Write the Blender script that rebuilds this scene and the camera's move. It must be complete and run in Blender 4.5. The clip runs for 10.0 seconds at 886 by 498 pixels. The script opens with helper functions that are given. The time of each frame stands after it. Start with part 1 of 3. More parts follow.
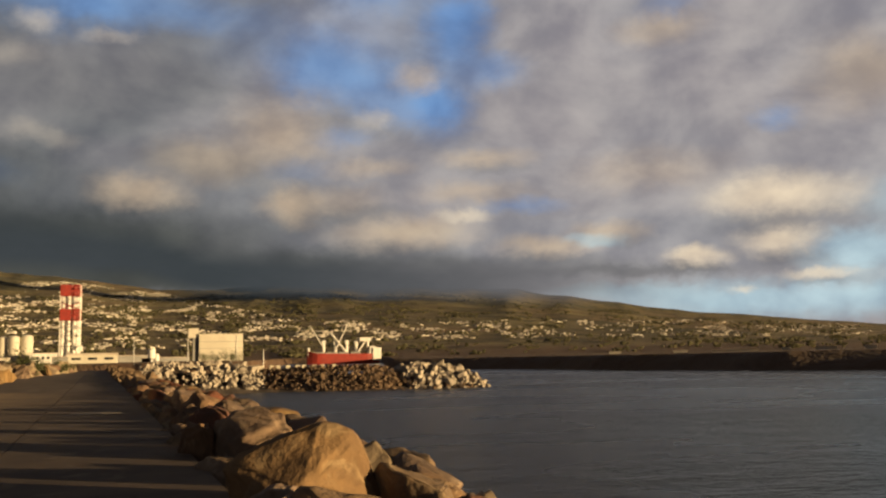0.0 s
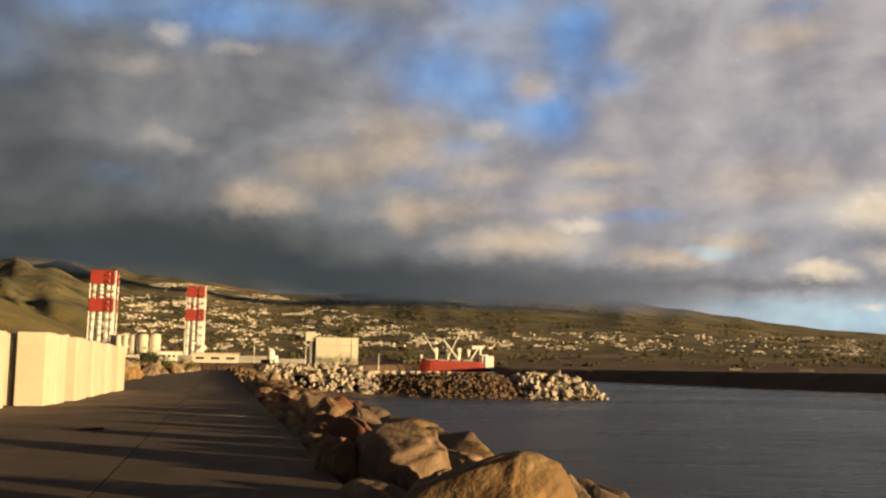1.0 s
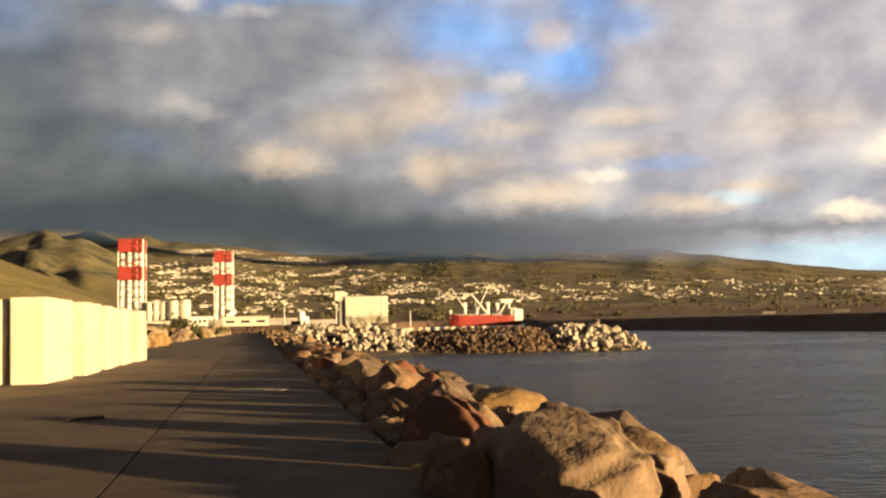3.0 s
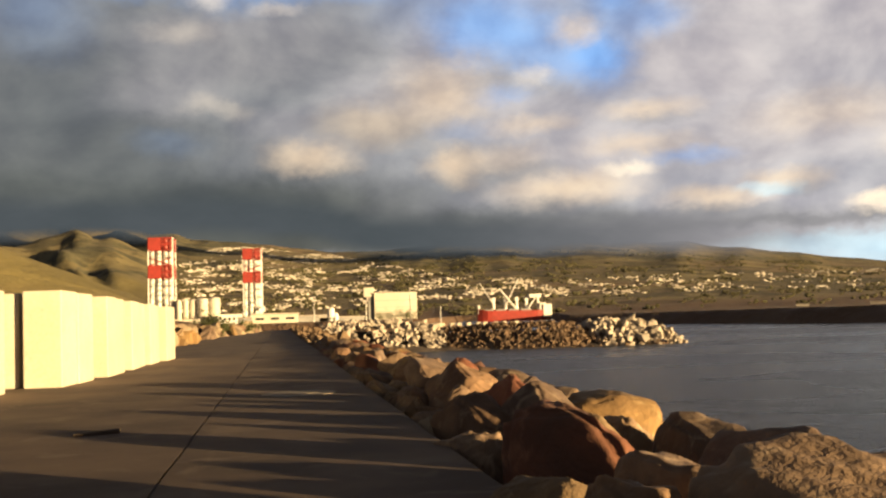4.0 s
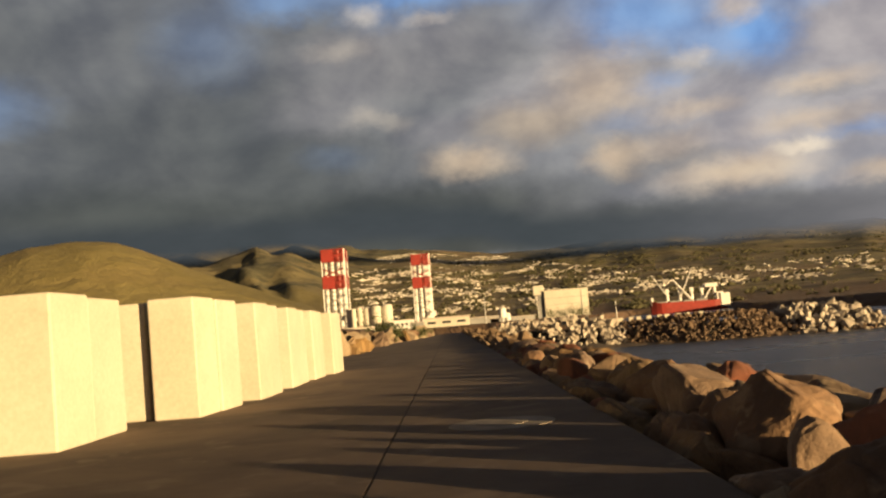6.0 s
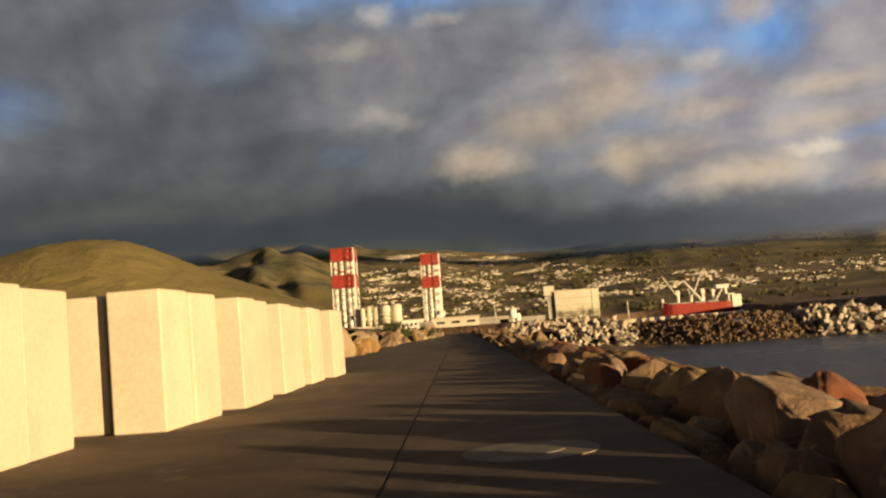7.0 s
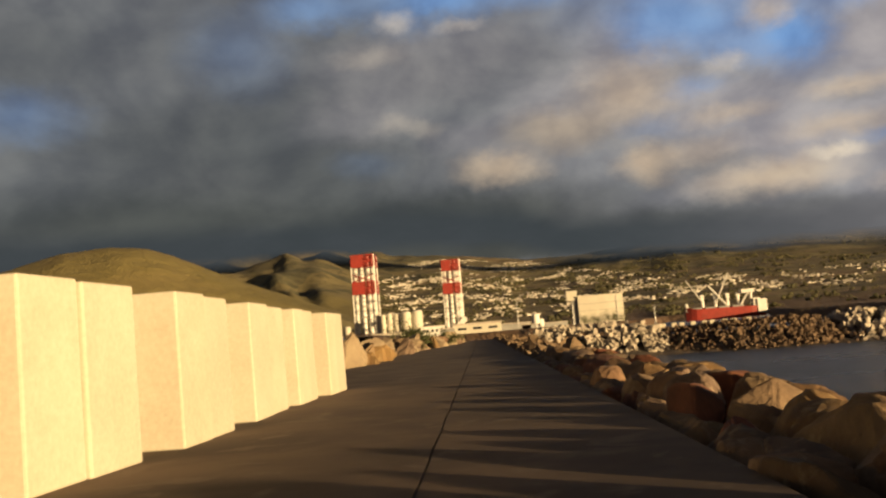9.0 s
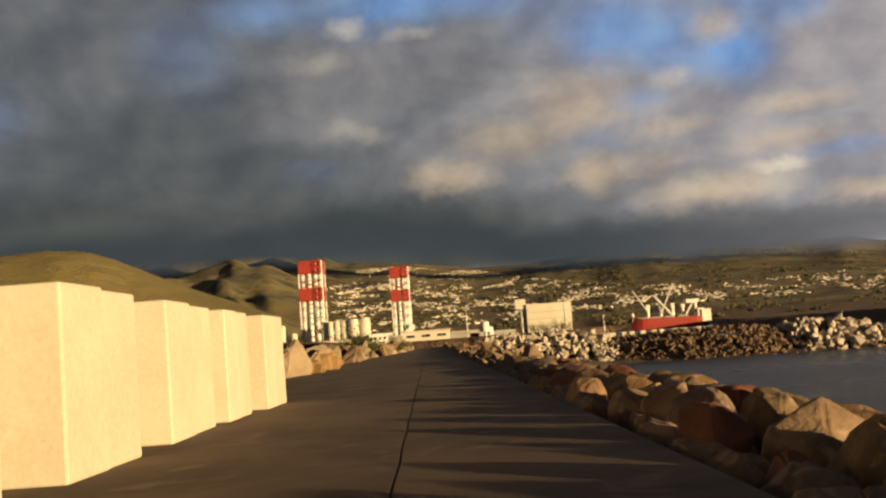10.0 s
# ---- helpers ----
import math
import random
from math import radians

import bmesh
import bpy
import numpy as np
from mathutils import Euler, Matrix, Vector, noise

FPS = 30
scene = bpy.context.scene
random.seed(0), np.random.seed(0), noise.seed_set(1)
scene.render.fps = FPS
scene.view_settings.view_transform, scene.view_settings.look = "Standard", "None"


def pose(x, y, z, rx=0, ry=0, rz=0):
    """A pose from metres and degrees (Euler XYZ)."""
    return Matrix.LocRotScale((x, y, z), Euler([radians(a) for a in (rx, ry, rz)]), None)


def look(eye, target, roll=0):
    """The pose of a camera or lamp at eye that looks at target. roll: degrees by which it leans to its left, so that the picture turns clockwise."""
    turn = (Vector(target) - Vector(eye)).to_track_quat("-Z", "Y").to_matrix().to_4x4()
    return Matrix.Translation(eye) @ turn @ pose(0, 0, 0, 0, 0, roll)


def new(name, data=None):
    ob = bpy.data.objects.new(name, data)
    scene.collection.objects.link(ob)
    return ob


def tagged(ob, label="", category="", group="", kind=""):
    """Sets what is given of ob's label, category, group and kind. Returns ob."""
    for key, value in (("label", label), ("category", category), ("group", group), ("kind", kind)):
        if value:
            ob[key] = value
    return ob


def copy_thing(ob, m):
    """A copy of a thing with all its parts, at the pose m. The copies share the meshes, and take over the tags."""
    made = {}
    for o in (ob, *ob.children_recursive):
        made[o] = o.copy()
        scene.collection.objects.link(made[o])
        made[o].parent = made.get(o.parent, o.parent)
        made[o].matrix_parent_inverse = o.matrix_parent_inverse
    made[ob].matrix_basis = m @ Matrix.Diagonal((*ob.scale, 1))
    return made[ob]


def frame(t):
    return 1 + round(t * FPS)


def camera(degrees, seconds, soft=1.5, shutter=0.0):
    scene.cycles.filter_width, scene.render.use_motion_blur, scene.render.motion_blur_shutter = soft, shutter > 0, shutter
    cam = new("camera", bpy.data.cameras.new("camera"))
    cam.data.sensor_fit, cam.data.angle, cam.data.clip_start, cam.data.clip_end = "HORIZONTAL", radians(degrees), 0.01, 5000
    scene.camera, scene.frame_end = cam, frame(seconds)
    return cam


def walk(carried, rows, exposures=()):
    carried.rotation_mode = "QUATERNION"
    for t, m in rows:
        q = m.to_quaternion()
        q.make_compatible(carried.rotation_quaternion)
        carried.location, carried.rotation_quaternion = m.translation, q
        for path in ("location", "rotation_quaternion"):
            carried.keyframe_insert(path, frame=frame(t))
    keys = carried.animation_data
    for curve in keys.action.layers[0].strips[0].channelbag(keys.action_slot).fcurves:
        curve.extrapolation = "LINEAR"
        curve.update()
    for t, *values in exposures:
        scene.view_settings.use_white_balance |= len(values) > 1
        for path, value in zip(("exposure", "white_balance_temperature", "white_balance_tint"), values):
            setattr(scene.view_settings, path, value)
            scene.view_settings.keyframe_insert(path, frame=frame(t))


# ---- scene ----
cam = camera(51.7, 10.0, soft=2.3)
PATH = [
    (0, (1.399, 9.194, 1.477), (2.014, 11.083, 1.709), -1.1),
    (0.5, (1.193, 10.323, 1.507), (1.645, 12.254, 1.767), -1.6),
    (1, (1.171, 11.658, 1.48), (1.546, 13.607, 1.732), 0.8),
    (1.5, (1.1, 12.958, 1.45), (1.415, 14.928, 1.594), -0.2),
    (2, (0.993, 14.142, 1.453), (1.252, 16.12, 1.587), -1.3),
    (2.5, (0.926, 15.312, 1.45), (1.309, 17.271, 1.576), -2.5),
    (3, (0.896, 16.985, 1.451), (1.22, 18.953, 1.607), -1.4),
    (4.5, (0.37, 21.201, 1.379), (0.589, 23.184, 1.523), -3.2),
    (5, (0.27, 22.646, 1.381), (0.424, 24.632, 1.554), -4.5),
    (5.5, (0.177, 24.111, 1.383), (0.208, 26.104, 1.548), -2.0),
    (6, (0.05, 25.617, 1.366), (-0.043, 27.608, 1.534), -4.8),
    (7.5, (-0.186, 29.735, 1.347), (-0.34, 31.722, 1.517), -3.3),
    (8, (-0.236, 31.138, 1.323), (-0.435, 33.124, 1.454), -1.7),
    (8.5, (-0.375, 32.603, 1.344), (-0.602, 34.585, 1.483), -2.8),
    (9, (-0.502, 34.023, 1.338), (-0.66, 36.008, 1.525), -4.7),
    (9.5, (-0.724, 35.438, 1.33), (-0.921, 37.422, 1.484), -3.5),
    (10, (-0.88, 36.746, 1.324), (-0.925, 38.736, 1.519), -4.3),
]
EXPOSURES = [(0, 1.02), (1, 1.22), (2.5, 1.75), (3, 1.78), (4.5, 1.7), (5.5, 1.45), (7.5, 1.12), (10, 1.1)]
walk(cam, [(t, look(e, g, r)) for t, e, g, r in PATH], EXPOSURES)

SUN_AZ, SUN_EL = 129.0, 4.1      # the sun stands behind the camera, over the sea
SEA = -4.5


def link(a, b):
    a.id_data.links.new(a, b)


class Nodes:
    """A small writer for node trees."""

    def __init__(self, tree):
        self.t = tree
        tree.nodes.clear()

    def put(self, kind, ins=(), **props):
        n = self.t.nodes.new(kind)
        for k, v in props.items():
            setattr(n, k, v)
        for key, v in dict(ins).items():
            s = n.inputs[key]
            if isinstance(v, bpy.types.NodeSocket):
                self.t.links.new(v, s)
            else:
                s.default_value = v
        return n

    def math(self, op, a, b=0.0, c=0.0, clamp=False):
        return self.put("ShaderNodeMath", {0: a, 1: b, 2: c}, operation=op, use_clamp=clamp).outputs[0]

    def vec(self, op, a, b=(0, 0, 0)):
        n = self.put("ShaderNodeVectorMath", {0: a, 1: b}, operation=op)
        return n.outputs["Value"] if op == "LENGTH" else n.outputs[0]

    def ramp(self, v, lo, hi, a=0.0, b=1.0):
        return self.put("ShaderNodeMapRange", {0: v, 1: lo, 2: hi, 3: a, 4: b}, interpolation_type="SMOOTHSTEP").outputs[0]

    def noise(self, vector, scale, detail=4.0, rough=0.55, warp=0.0, out="Fac"):
        return self.put("ShaderNodeTexNoise", {"Vector": vector, "Scale": scale, "Detail": detail, "Roughness": rough, "Distortion": warp}).outputs[out]

    def mix(self, f, a, b, blend="MIX"):
        n = self.put("ShaderNodeMix", data_type="RGBA", blend_type=blend, clamp_factor=True)
        for k, v in ((0, f), (6, a), (7, b)):
            if isinstance(v, bpy.types.NodeSocket):
                self.t.links.new(v, n.inputs[k])
            else:
                n.inputs[k].default_value = (*v, 1) if isinstance(v, tuple) else v
        return n.outputs[2]


# ---- sky: blue evening air behind broken cloud, a dark bank lying on the mountain ----
# each patch of cloud: azimuth and elevation of its middle, half width, half height (degrees), strength
DARK = [(0, 4.7, 9, 1.2, .9), (-10, 6.2, 8, 1.4, .8), (-4, 7.2, 14, 2.6, .95), (-22, 8.0, 16, 3.2, .9), (10, 5.6, 11, 1.5, .75), (-4, 5.1, 9, 1.3, .9), (22, 5.3, 9, .9, .4), (-3, 16.3, 9, 2.2, .22),
        (-20, 12.5, 9, 3, .5), (3, 12.0, 5, 1.6, .35), (30, 4.9, 6, .5, .4), (-11, 11.0, 7, 2.4, .5), (12.5, 9, 4, .9, .3), (-30, 18, 8, 2.5, .3), (-15, 15, 6, 2, .3)]
MAUVE = [(26, 15.0, 9, 4.0, .9), (36, 16, 9, 5.5, .8), (30, 10.2, 9, 2.2, .7), (13, 12.3, 7, 1.7, .6), (20, 10.0, 9, 2.0, .7),
         (41, 12.3, 7, 2.4, .6), (8, 16.5, 4, 2.5, .5), (12.5, 20.5, 5, 2.0, .5), (25, 20, 5, 3, .7), (1, 12, 6, 1.8, .35), (38, 21, 9, 4, .7), (5, 14, 5, 2, .4), (-5, 17, 7, 2.5, .35), (-9, 14, 5, 2, .25)]
BLUE = [(11, 19.2, 9, 3, .35), (17.6, 15.6, 3.0, 2.4, .9), (19.2, 19.8, 3.0, 3.2, .85), (12.5, 17.2, 5.0, 2.2, .7), (2, 20.8, 7, 1.6, .5), (21.5, 17.5, 2.5, 1.5, .6),
        (9, 11.8, 2.5, .9, .25), (10.3, 18.2, 3.8, 2.2, .65), (14.5, 15.6, 3.0, 1.4, .55), (17.5, 16.0, 2.0, 1.6, .9), (19.8, 21.0, 2.6, 1.6, .9), (12, 13.6, 2.2, .8, .35), (-12, 20.6, 4, 1.5, .55), (-3.6, 20.6, 2.4, 1.0, .6),
        (32.5, 20.6, 2.2, 1.0, .4), (-16.5, 18.2, 4, 3, .22), (-29, 14.5, 4, 2, .35), (-8.9, 11.0, 3.0, 1.0, .11),
        (23.3, 9.2, 3, .7, .45), (38.6, 13.6, 1.8, .8, .45), (-4, 21, 7, 2.4, .75), (14, 22.5, 5, 2, .6)]
PALE = [(39, 3.0, 13, 1.5, .95), (42.8, 5.6, 3.8, 1.5, .9), (27.3, 7.0, 2.0, .55, .8), (30, 3.6, 6, .6, .5), (47, 8, 5, 1.8, .6)]
WARM = [(7.8, 14.0, 3.2, 1.9, .75), (-.6, 10.0, 2.8, 1.0, .8), (8.6, 9.5, 1.9, 1.3, .9), (15.6, 7.7, 4.6, 1.1, .8), (20.8, 12.2, 2.8, .7, .65),
        (13.6, 11.8, 2.6, .6, .5), (20, 10.0, 3.4, .7, .55), (24.3, 6.6, 3.0, .7, .75), (28.5, 7.6, 2.4, .7, .65), (43.5, 15.6, 3.4, 2.2, .7),
        (3.6, 12.2, 3.6, 1.5, .55), (32, 19.4, 2.6, 1.1, .6), (16.2, 17.5, 1.5, .9, .6), (11.5, 9.9, 3, .9, .5), (31, 11.2, 5, 1.2, .45)]
CREAM = [(38.6, 9.2, 5.0, 1.6, .95), (38.3, 6.5, 2.6, 1.1, .85), (33.6, 5.7, 2.2, .8, .9), (40.5, 4.5, 2.4, .4, .6), (13.5, 14.7, 1.3, .8, .25),
         (19.3, 8.6, 2.4, .5, .45), (-6.6, 19.6, 1.6, .8, .32), (-2.3, 18.9, 1.8, .5, .25), (-6.8, 13.4, 1.5, .8, .13), (36.2, 3.7, 1.1, .3, .5), (-5.0, 13.0, 1.5, .7, .14), (-8, 17.6, 2.6, .9, .15)]
sky = bpy.data.worlds.new("sky")
sky.use_nodes = True
scene.world = sky
g = Nodes(sky.node_tree)
way = g.put("ShaderNodeTexCoord").outputs["Generated"]
xyz = g.put("ShaderNodeSeparateXYZ", {0: way})
az = g.math("MULTIPLY", g.math("ARCTAN2", xyz.outputs[0], xyz.outputs[1]), 57.2958)
el = g.math("MULTIPLY", g.math("ARCSINE", xyz.outputs[2]), 57.2958)
flat = g.put("ShaderNodeCombineXYZ", {0: az, 1: g.math("MULTIPLY", el, 1.35), 2: 0.0}).outputs[0]
big = g.noise(flat, 0.16, 3, 0.5, 0.2, out="Color")
fine = g.noise(flat, 0.6, 5, 0.6, 0.2, out="Color")
shift = g.vec("ADD", g.vec("MULTIPLY", g.vec("SUBTRACT", big, (.5, .5, .5)), (2.4, 1.5, 0)), g.vec("MULTIPLY", g.vec("SUBTRACT", fine, (.5, .5, .5)), (1.5, 1.0, 0)))
curl = g.noise(flat, 1.7, 4, 0.55, 0.2, out="Color")
shift = g.vec("ADD", shift, g.vec("MULTIPLY", g.vec("SUBTRACT", curl, (.5, .5, .5)), (.55, .42, 0)))
spot = g.vec("ADD", g.put("ShaderNodeCombineXYZ", {0: az, 1: el, 2: 0.0}).outputs[0], shift)
air = g.put("ShaderNodeTexSky", sky_type="NISHITA", sun_disc=False, sun_elevation=radians(SUN_EL), sun_rotation=radians(SUN_AZ)).outputs[0]
air = g.mix(1.0, air, (0.1, 0.1, 0.1), "MULTIPLY")
col = g.mix(g.ramp(az, -14, 28), (.145, .147, .155), (.37, .355, .375))
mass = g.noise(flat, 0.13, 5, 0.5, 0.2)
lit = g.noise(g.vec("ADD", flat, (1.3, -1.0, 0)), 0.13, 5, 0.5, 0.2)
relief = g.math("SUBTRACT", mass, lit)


def patches(col, rows, tone, edge=.35):
    for a, e, w, h, k in rows:
        d = g.vec("LENGTH", g.vec("MULTIPLY", g.vec("SUBTRACT", spot, (a, e, 0)), (1 / w, 1 / h, 0)))
        col = g.mix(g.ramp(d, 1.25, edge, 0, k), col, tone)
    return col


col = patches(col, MAUVE, (.40, .365, .37))
col = patches(col, DARK, (.055, .058, .059), .2)
col = patches(col, BLUE, (.165, .315, .61), 0)
col = patches(col, PALE, (.48, .65, .74), .2)
# the grey undersides of the sunlit heads
col = patches(col, [(a + .3, e - .95 * h, w * 1.1, h * .75, k * .4) for a, e, w, h, k in WARM + CREAM if k > .55 and e < 15], (.12, .12, .13), .1)
col = patches(col, [(a, e, w * 1.2, h * 1.2, k * .85) for a, e, w, h, k in WARM], (.68, .51, .34), .0)
col = patches(col, CREAM, (1.04, .85, .61), .0)
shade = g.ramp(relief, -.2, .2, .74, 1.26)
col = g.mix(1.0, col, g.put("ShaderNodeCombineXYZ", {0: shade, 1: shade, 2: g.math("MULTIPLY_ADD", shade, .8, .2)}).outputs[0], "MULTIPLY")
col = g.mix(.3, col, g.mix(g.ramp(mass, .30, .70), (.40, .42, .44), (.60, .58, .56)), "OVERLAY")
col = g.mix(.08, col, air)
col = g.mix(g.ramp(g.math("ABSOLUTE", az), 50, 85), col, (.11, .10, .10))
col = g.mix(g.ramp(el, 22, 34), col, (.035, .034, .036))
col = g.mix(g.ramp(el, 0.0, -2.0), col, (.06, .06, .06))
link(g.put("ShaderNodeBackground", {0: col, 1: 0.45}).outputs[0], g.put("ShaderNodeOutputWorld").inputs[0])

sun = new("sun", bpy.data.lights.new("sun", "SUN"))
sun.data.energy, sun.data.angle, sun.data.color = 4.0, radians(0.9), (1.0, 0.68, 0.32)
a = radians(SUN_AZ)
sun.matrix_world = look((math.sin(a) * 50, math.cos(a) * 50, math.tan(radians(SUN_EL)) * 50), (0, 0, 0))


# ---- materials ----
def material(name, tone, other, scale=1.0, rough=.8, bump=.3, fine=20.0, metal=0.0, spread=.0, third=None, depth=.03):
    """Two tones by a large noise, grain by a fine one, relief from both; spread: how far objects differ from one another."""
    m = bpy.data.materials.new(name)
    m.use_nodes = True
    g = Nodes(m.node_tree)
    co = g.put("ShaderNodeTexCoord").outputs["Object"]
    info = g.put("ShaderNodeObjectInfo").outputs["Random"]
    co = g.vec("ADD", co, g.put("ShaderNodeCombineXYZ", {0: g.math("MULTIPLY", info, 37.0), 1: g.math("MULTIPLY", info, 91.0), 2: 0.0}).outputs[0])
    a, b = g.noise(co, scale, 5, .6, .3), g.noise(co, scale * fine, 4, .65)
    c = g.mix(g.ramp(a, .35, .65), tone, other)
    if third:
        c = g.mix(g.ramp(g.noise(co, scale * 2.3, 4, .6, .6), .55, .68), c, third)
    c = g.mix(.5, c, g.mix(b, (.25, .25, .25), (.75, .75, .75)), "OVERLAY")
    if spread:
        c = g.put("ShaderNodeHueSaturation", {"Hue": g.math("MULTIPLY_ADD", g.math("FRACT", g.math("MULTIPLY", info, 7.3)), spread * .05, .5 - spread * .025),
                                              "Saturation": g.math("MULTIPLY_ADD", g.math("FRACT", g.math("MULTIPLY", info, 3.7)), spread, 1 - spread * .5),
                                              "Value": g.math("MULTIPLY_ADD", info, spread, 1 - spread * .55), "Color": c}).outputs[0]
    h = g.math("MULTIPLY_ADD", b, .35, a)
    bm_ = g.put("ShaderNodeBump", {"Strength": bump, "Distance": depth, "Height": h}).outputs[0]
    s = g.put("ShaderNodeBsdfPrincipled", {"Base Color": c, "Metallic": metal, "Normal": bm_,
                                           "Roughness": g.ramp(b, .2, .8, max(rough - .12, .02), min(rough + .12, 1))})
    link(s.outputs[0], g.put("ShaderNodeOutputMaterial").inputs[0])
    return m


CONCRETE = material("pale_concrete", (.62, .575, .47), (.555, .51, .41), .6, .9, .12, 22, depth=.012, spread=.06)
PAVING = material("worn_road_concrete", (.150, .101, .066), (.084, .055, .037), .42, .95, .6, 40, depth=.015, third=(.175, .125, .086))
JOINT = material("dark_joint", (.03, .028, .025), (.05, .045, .04), 3, .95)
COVER = material("manhole_concrete", (.30, .255, .205), (.21, .18, .145), 2.5, .9, .5, 14, depth=.01)
ROCK = material("basalt_boulder", (.25, .165, .095), (.155, .10, .06), 1.3, .93, 1.0, 7, spread=.4, third=(.31, .225, .14), depth=.07)
REDROCK = material("red_basalt_boulder", (.20, .075, .042), (.12, .055, .036), 1.1, .92, .9, 9, spread=.2, third=(.25, .115, .065), depth=.06)
GREYROCK = material("pale_boulder", (.60, .53, .43), (.36, .31, .25), .8, .9, .8, 8, spread=.45, depth=.06)
PALEROCK = material("pale_tan_boulder", (.34, .27, .18), (.24, .18, .12), 1.2, .9, .8, 8, depth=.05)
RUBBLE = material("dark_rubble", (.23, .165, .115), (.13, .095, .07), .8, .95, .8, 8, spread=.5, depth=.06)
# much darker than the rubble itself: shade between boulders put into the colour
BED = material("shade_dark_rubble_bed", (.07, .058, .048), (.045, .038, .033), .6, .95, .8, 8)
WHITE = material("white_paint", (.80, .79, .76), (.70, .69, .66), .3, .5, .1, 20)
CREAMY = material("cream_cladding", (.62, .59, .50), (.54, .51, .43), .12, .7, .1, 20)
RED = material("red_paint", (.33, .042, .032), (.25, .036, .028), .3, .45, .1, 20)
STEEL = material("grey_steel", (.33, .33, .33), (.25, .25, .25), .5, .5, .1, 20, metal=.5)
DARKMETAL = material("dark_steel", (.06, .06, .06), (.09, .085, .08), .5, .6)
GLASS = material("dark_window", (.02, .025, .03), (.03, .035, .04), 1, .1, 0)
SHED = material("shed_grey", (.34, .34, .33), (.26, .26, .25), .1, .7, .1, 20)
BUSH = material("shrub_leaves", (.075, .085, .025), (.05, .06, .02), 1.5, .8)
BARK = material("bark", (.10, .07, .05), (.07, .05, .035), 3, .9)
ROOF = material("roof_tin", (.42, .35, .29), (.52, .48, .43), .05, .6, .1, 20)
HOUSE = material("white_render", (.80, .77, .70), (.58, .53, .45), .02, .8, 0)


def water_material():
    m = bpy.data.materials.new("sea_water")
    m.use_nodes = True
    g = Nodes(m.node_tree)
    co = g.put("ShaderNodeTexCoord").outputs["Object"]
    wide = g.put("ShaderNodeMapping", {0: co, 2: (0, 0, radians(24)), 3: (1, 2.2, 1)}).outputs[0]
    a, b, c = g.noise(wide, .9, 4, .6, .3), g.noise(wide, .14, 3, .55), g.noise(wide, .012, 3, .5)
    h = g.math("ADD", g.math("MULTIPLY", a, .30), g.math("MULTIPLY", b, .45))
    n = g.put("ShaderNodeBump", {"Strength": 1.0, "Distance": 2.2, "Height": h}).outputs[0]
    s = g.put("ShaderNodeBsdfPrincipled", {"Base Color": g.mix(c, (.018, .022, .024), (.028, .031, .031)), "Roughness": g.ramp(c, .3, .7, .22, .34), "IOR": 1.33, "Normal": n})
    link(s.outputs[0], g.put("ShaderNodeOutputMaterial").inputs[0])
    return m


def land_material():
    m = bpy.data.materials.new("grassy_slopes")
    m.use_nodes = True
    g = Nodes(m.node_tree)
    co = g.put("ShaderNodeTexCoord").outputs["Object"]
    z = g.put("ShaderNodeSeparateXYZ", {0: co}).outputs[2]
    x = g.put("ShaderNodeSeparateXYZ", {0: co}).outputs[0]
    wild = g.noise(co, .0016, 6, .6, .4)
    grain = g.noise(co, .02, 6, .7, .3)
    field = g.put("ShaderNodeTexVoronoi", {"Vector": g.vec("ADD", co, g.vec("MULTIPLY", g.noise(co, .01, 3, out="Color"), (90, 90, 0))), "Scale": .009}).outputs["Color"]
    field = g.put("ShaderNodeSeparateColor", {0: field}).outputs[0]
    c = g.mix(g.ramp(wild, .35, .65), (.25, .18, .105), (.15, .13, .068))
    c = g.mix(g.ramp(field, .60, .70, 0, .8), c, (.23, .195, .09))
    c = g.mix(g.ramp(field, .30, .18, 0, .7), c, (.055, .05, .024))
    c = g.mix(g.ramp(grain, .50, .62, 0, .8), c, (.045, .036, .019))
    y = g.put("ShaderNodeSeparateXYZ", {0: co}).outputs[1]
    # dark forest tone high up, also painting the cloud shadow on these slopes
    shaded_wood = g.math("MULTIPLY", g.ramp(g.math("ADD", z, g.math("MULTIPLY", wild, 160)), 190, 290), g.ramp(g.math("ADD", x, g.math("MULTIPLY", wild, 300)), 120, 380))
    hill = g.math("MULTIPLY", g.ramp(y, 2000, 1800), g.math("MULTIPLY", g.ramp(x, -160, -330), g.ramp(z, 15, 45)))
    c = g.mix(g.math("MULTIPLY", hill, .8), c, g.mix(grain, (.125, .105, .034), (.235, .195, .065)))
    # the gorge ridges get the same tone in place of cloud shadow
    shaded_gorge = g.math("MULTIPLY", g.math("MULTIPLY", g.ramp(y, 1750, 2000), g.ramp(x, -250, -420)), g.ramp(wild, .30, .62, .75, 1))
    c = g.mix(g.math("MULTIPLY", g.math("MAXIMUM", shaded_wood, shaded_gorge), g.ramp(field, .80, .55, .15, .9)), c, g.mix(g.ramp(grain, .35, .65), (.028, .034, .02), (.16, .148, .08)))
    c = g.mix(g.ramp(g.math("ADD", z, g.math("MULTIPLY", grain, 12)), 26, 9, 0, .9), c, g.mix(wild, (.10, .055, .032), (.19, .115, .07)))
    c = g.mix(.6, c, g.mix(g.noise(co, .09, 5, .7), (.2, .2, .2), (.8, .8, .8)), "OVERLAY")
    n = g.put("ShaderNodeBump", {"Strength": .9, "Distance": 9.0, "Height": grain}).outputs[0]
    s = g.put("ShaderNodeBsdfPrincipled", {"Base Color": c, "Roughness": .95, "Normal": n})
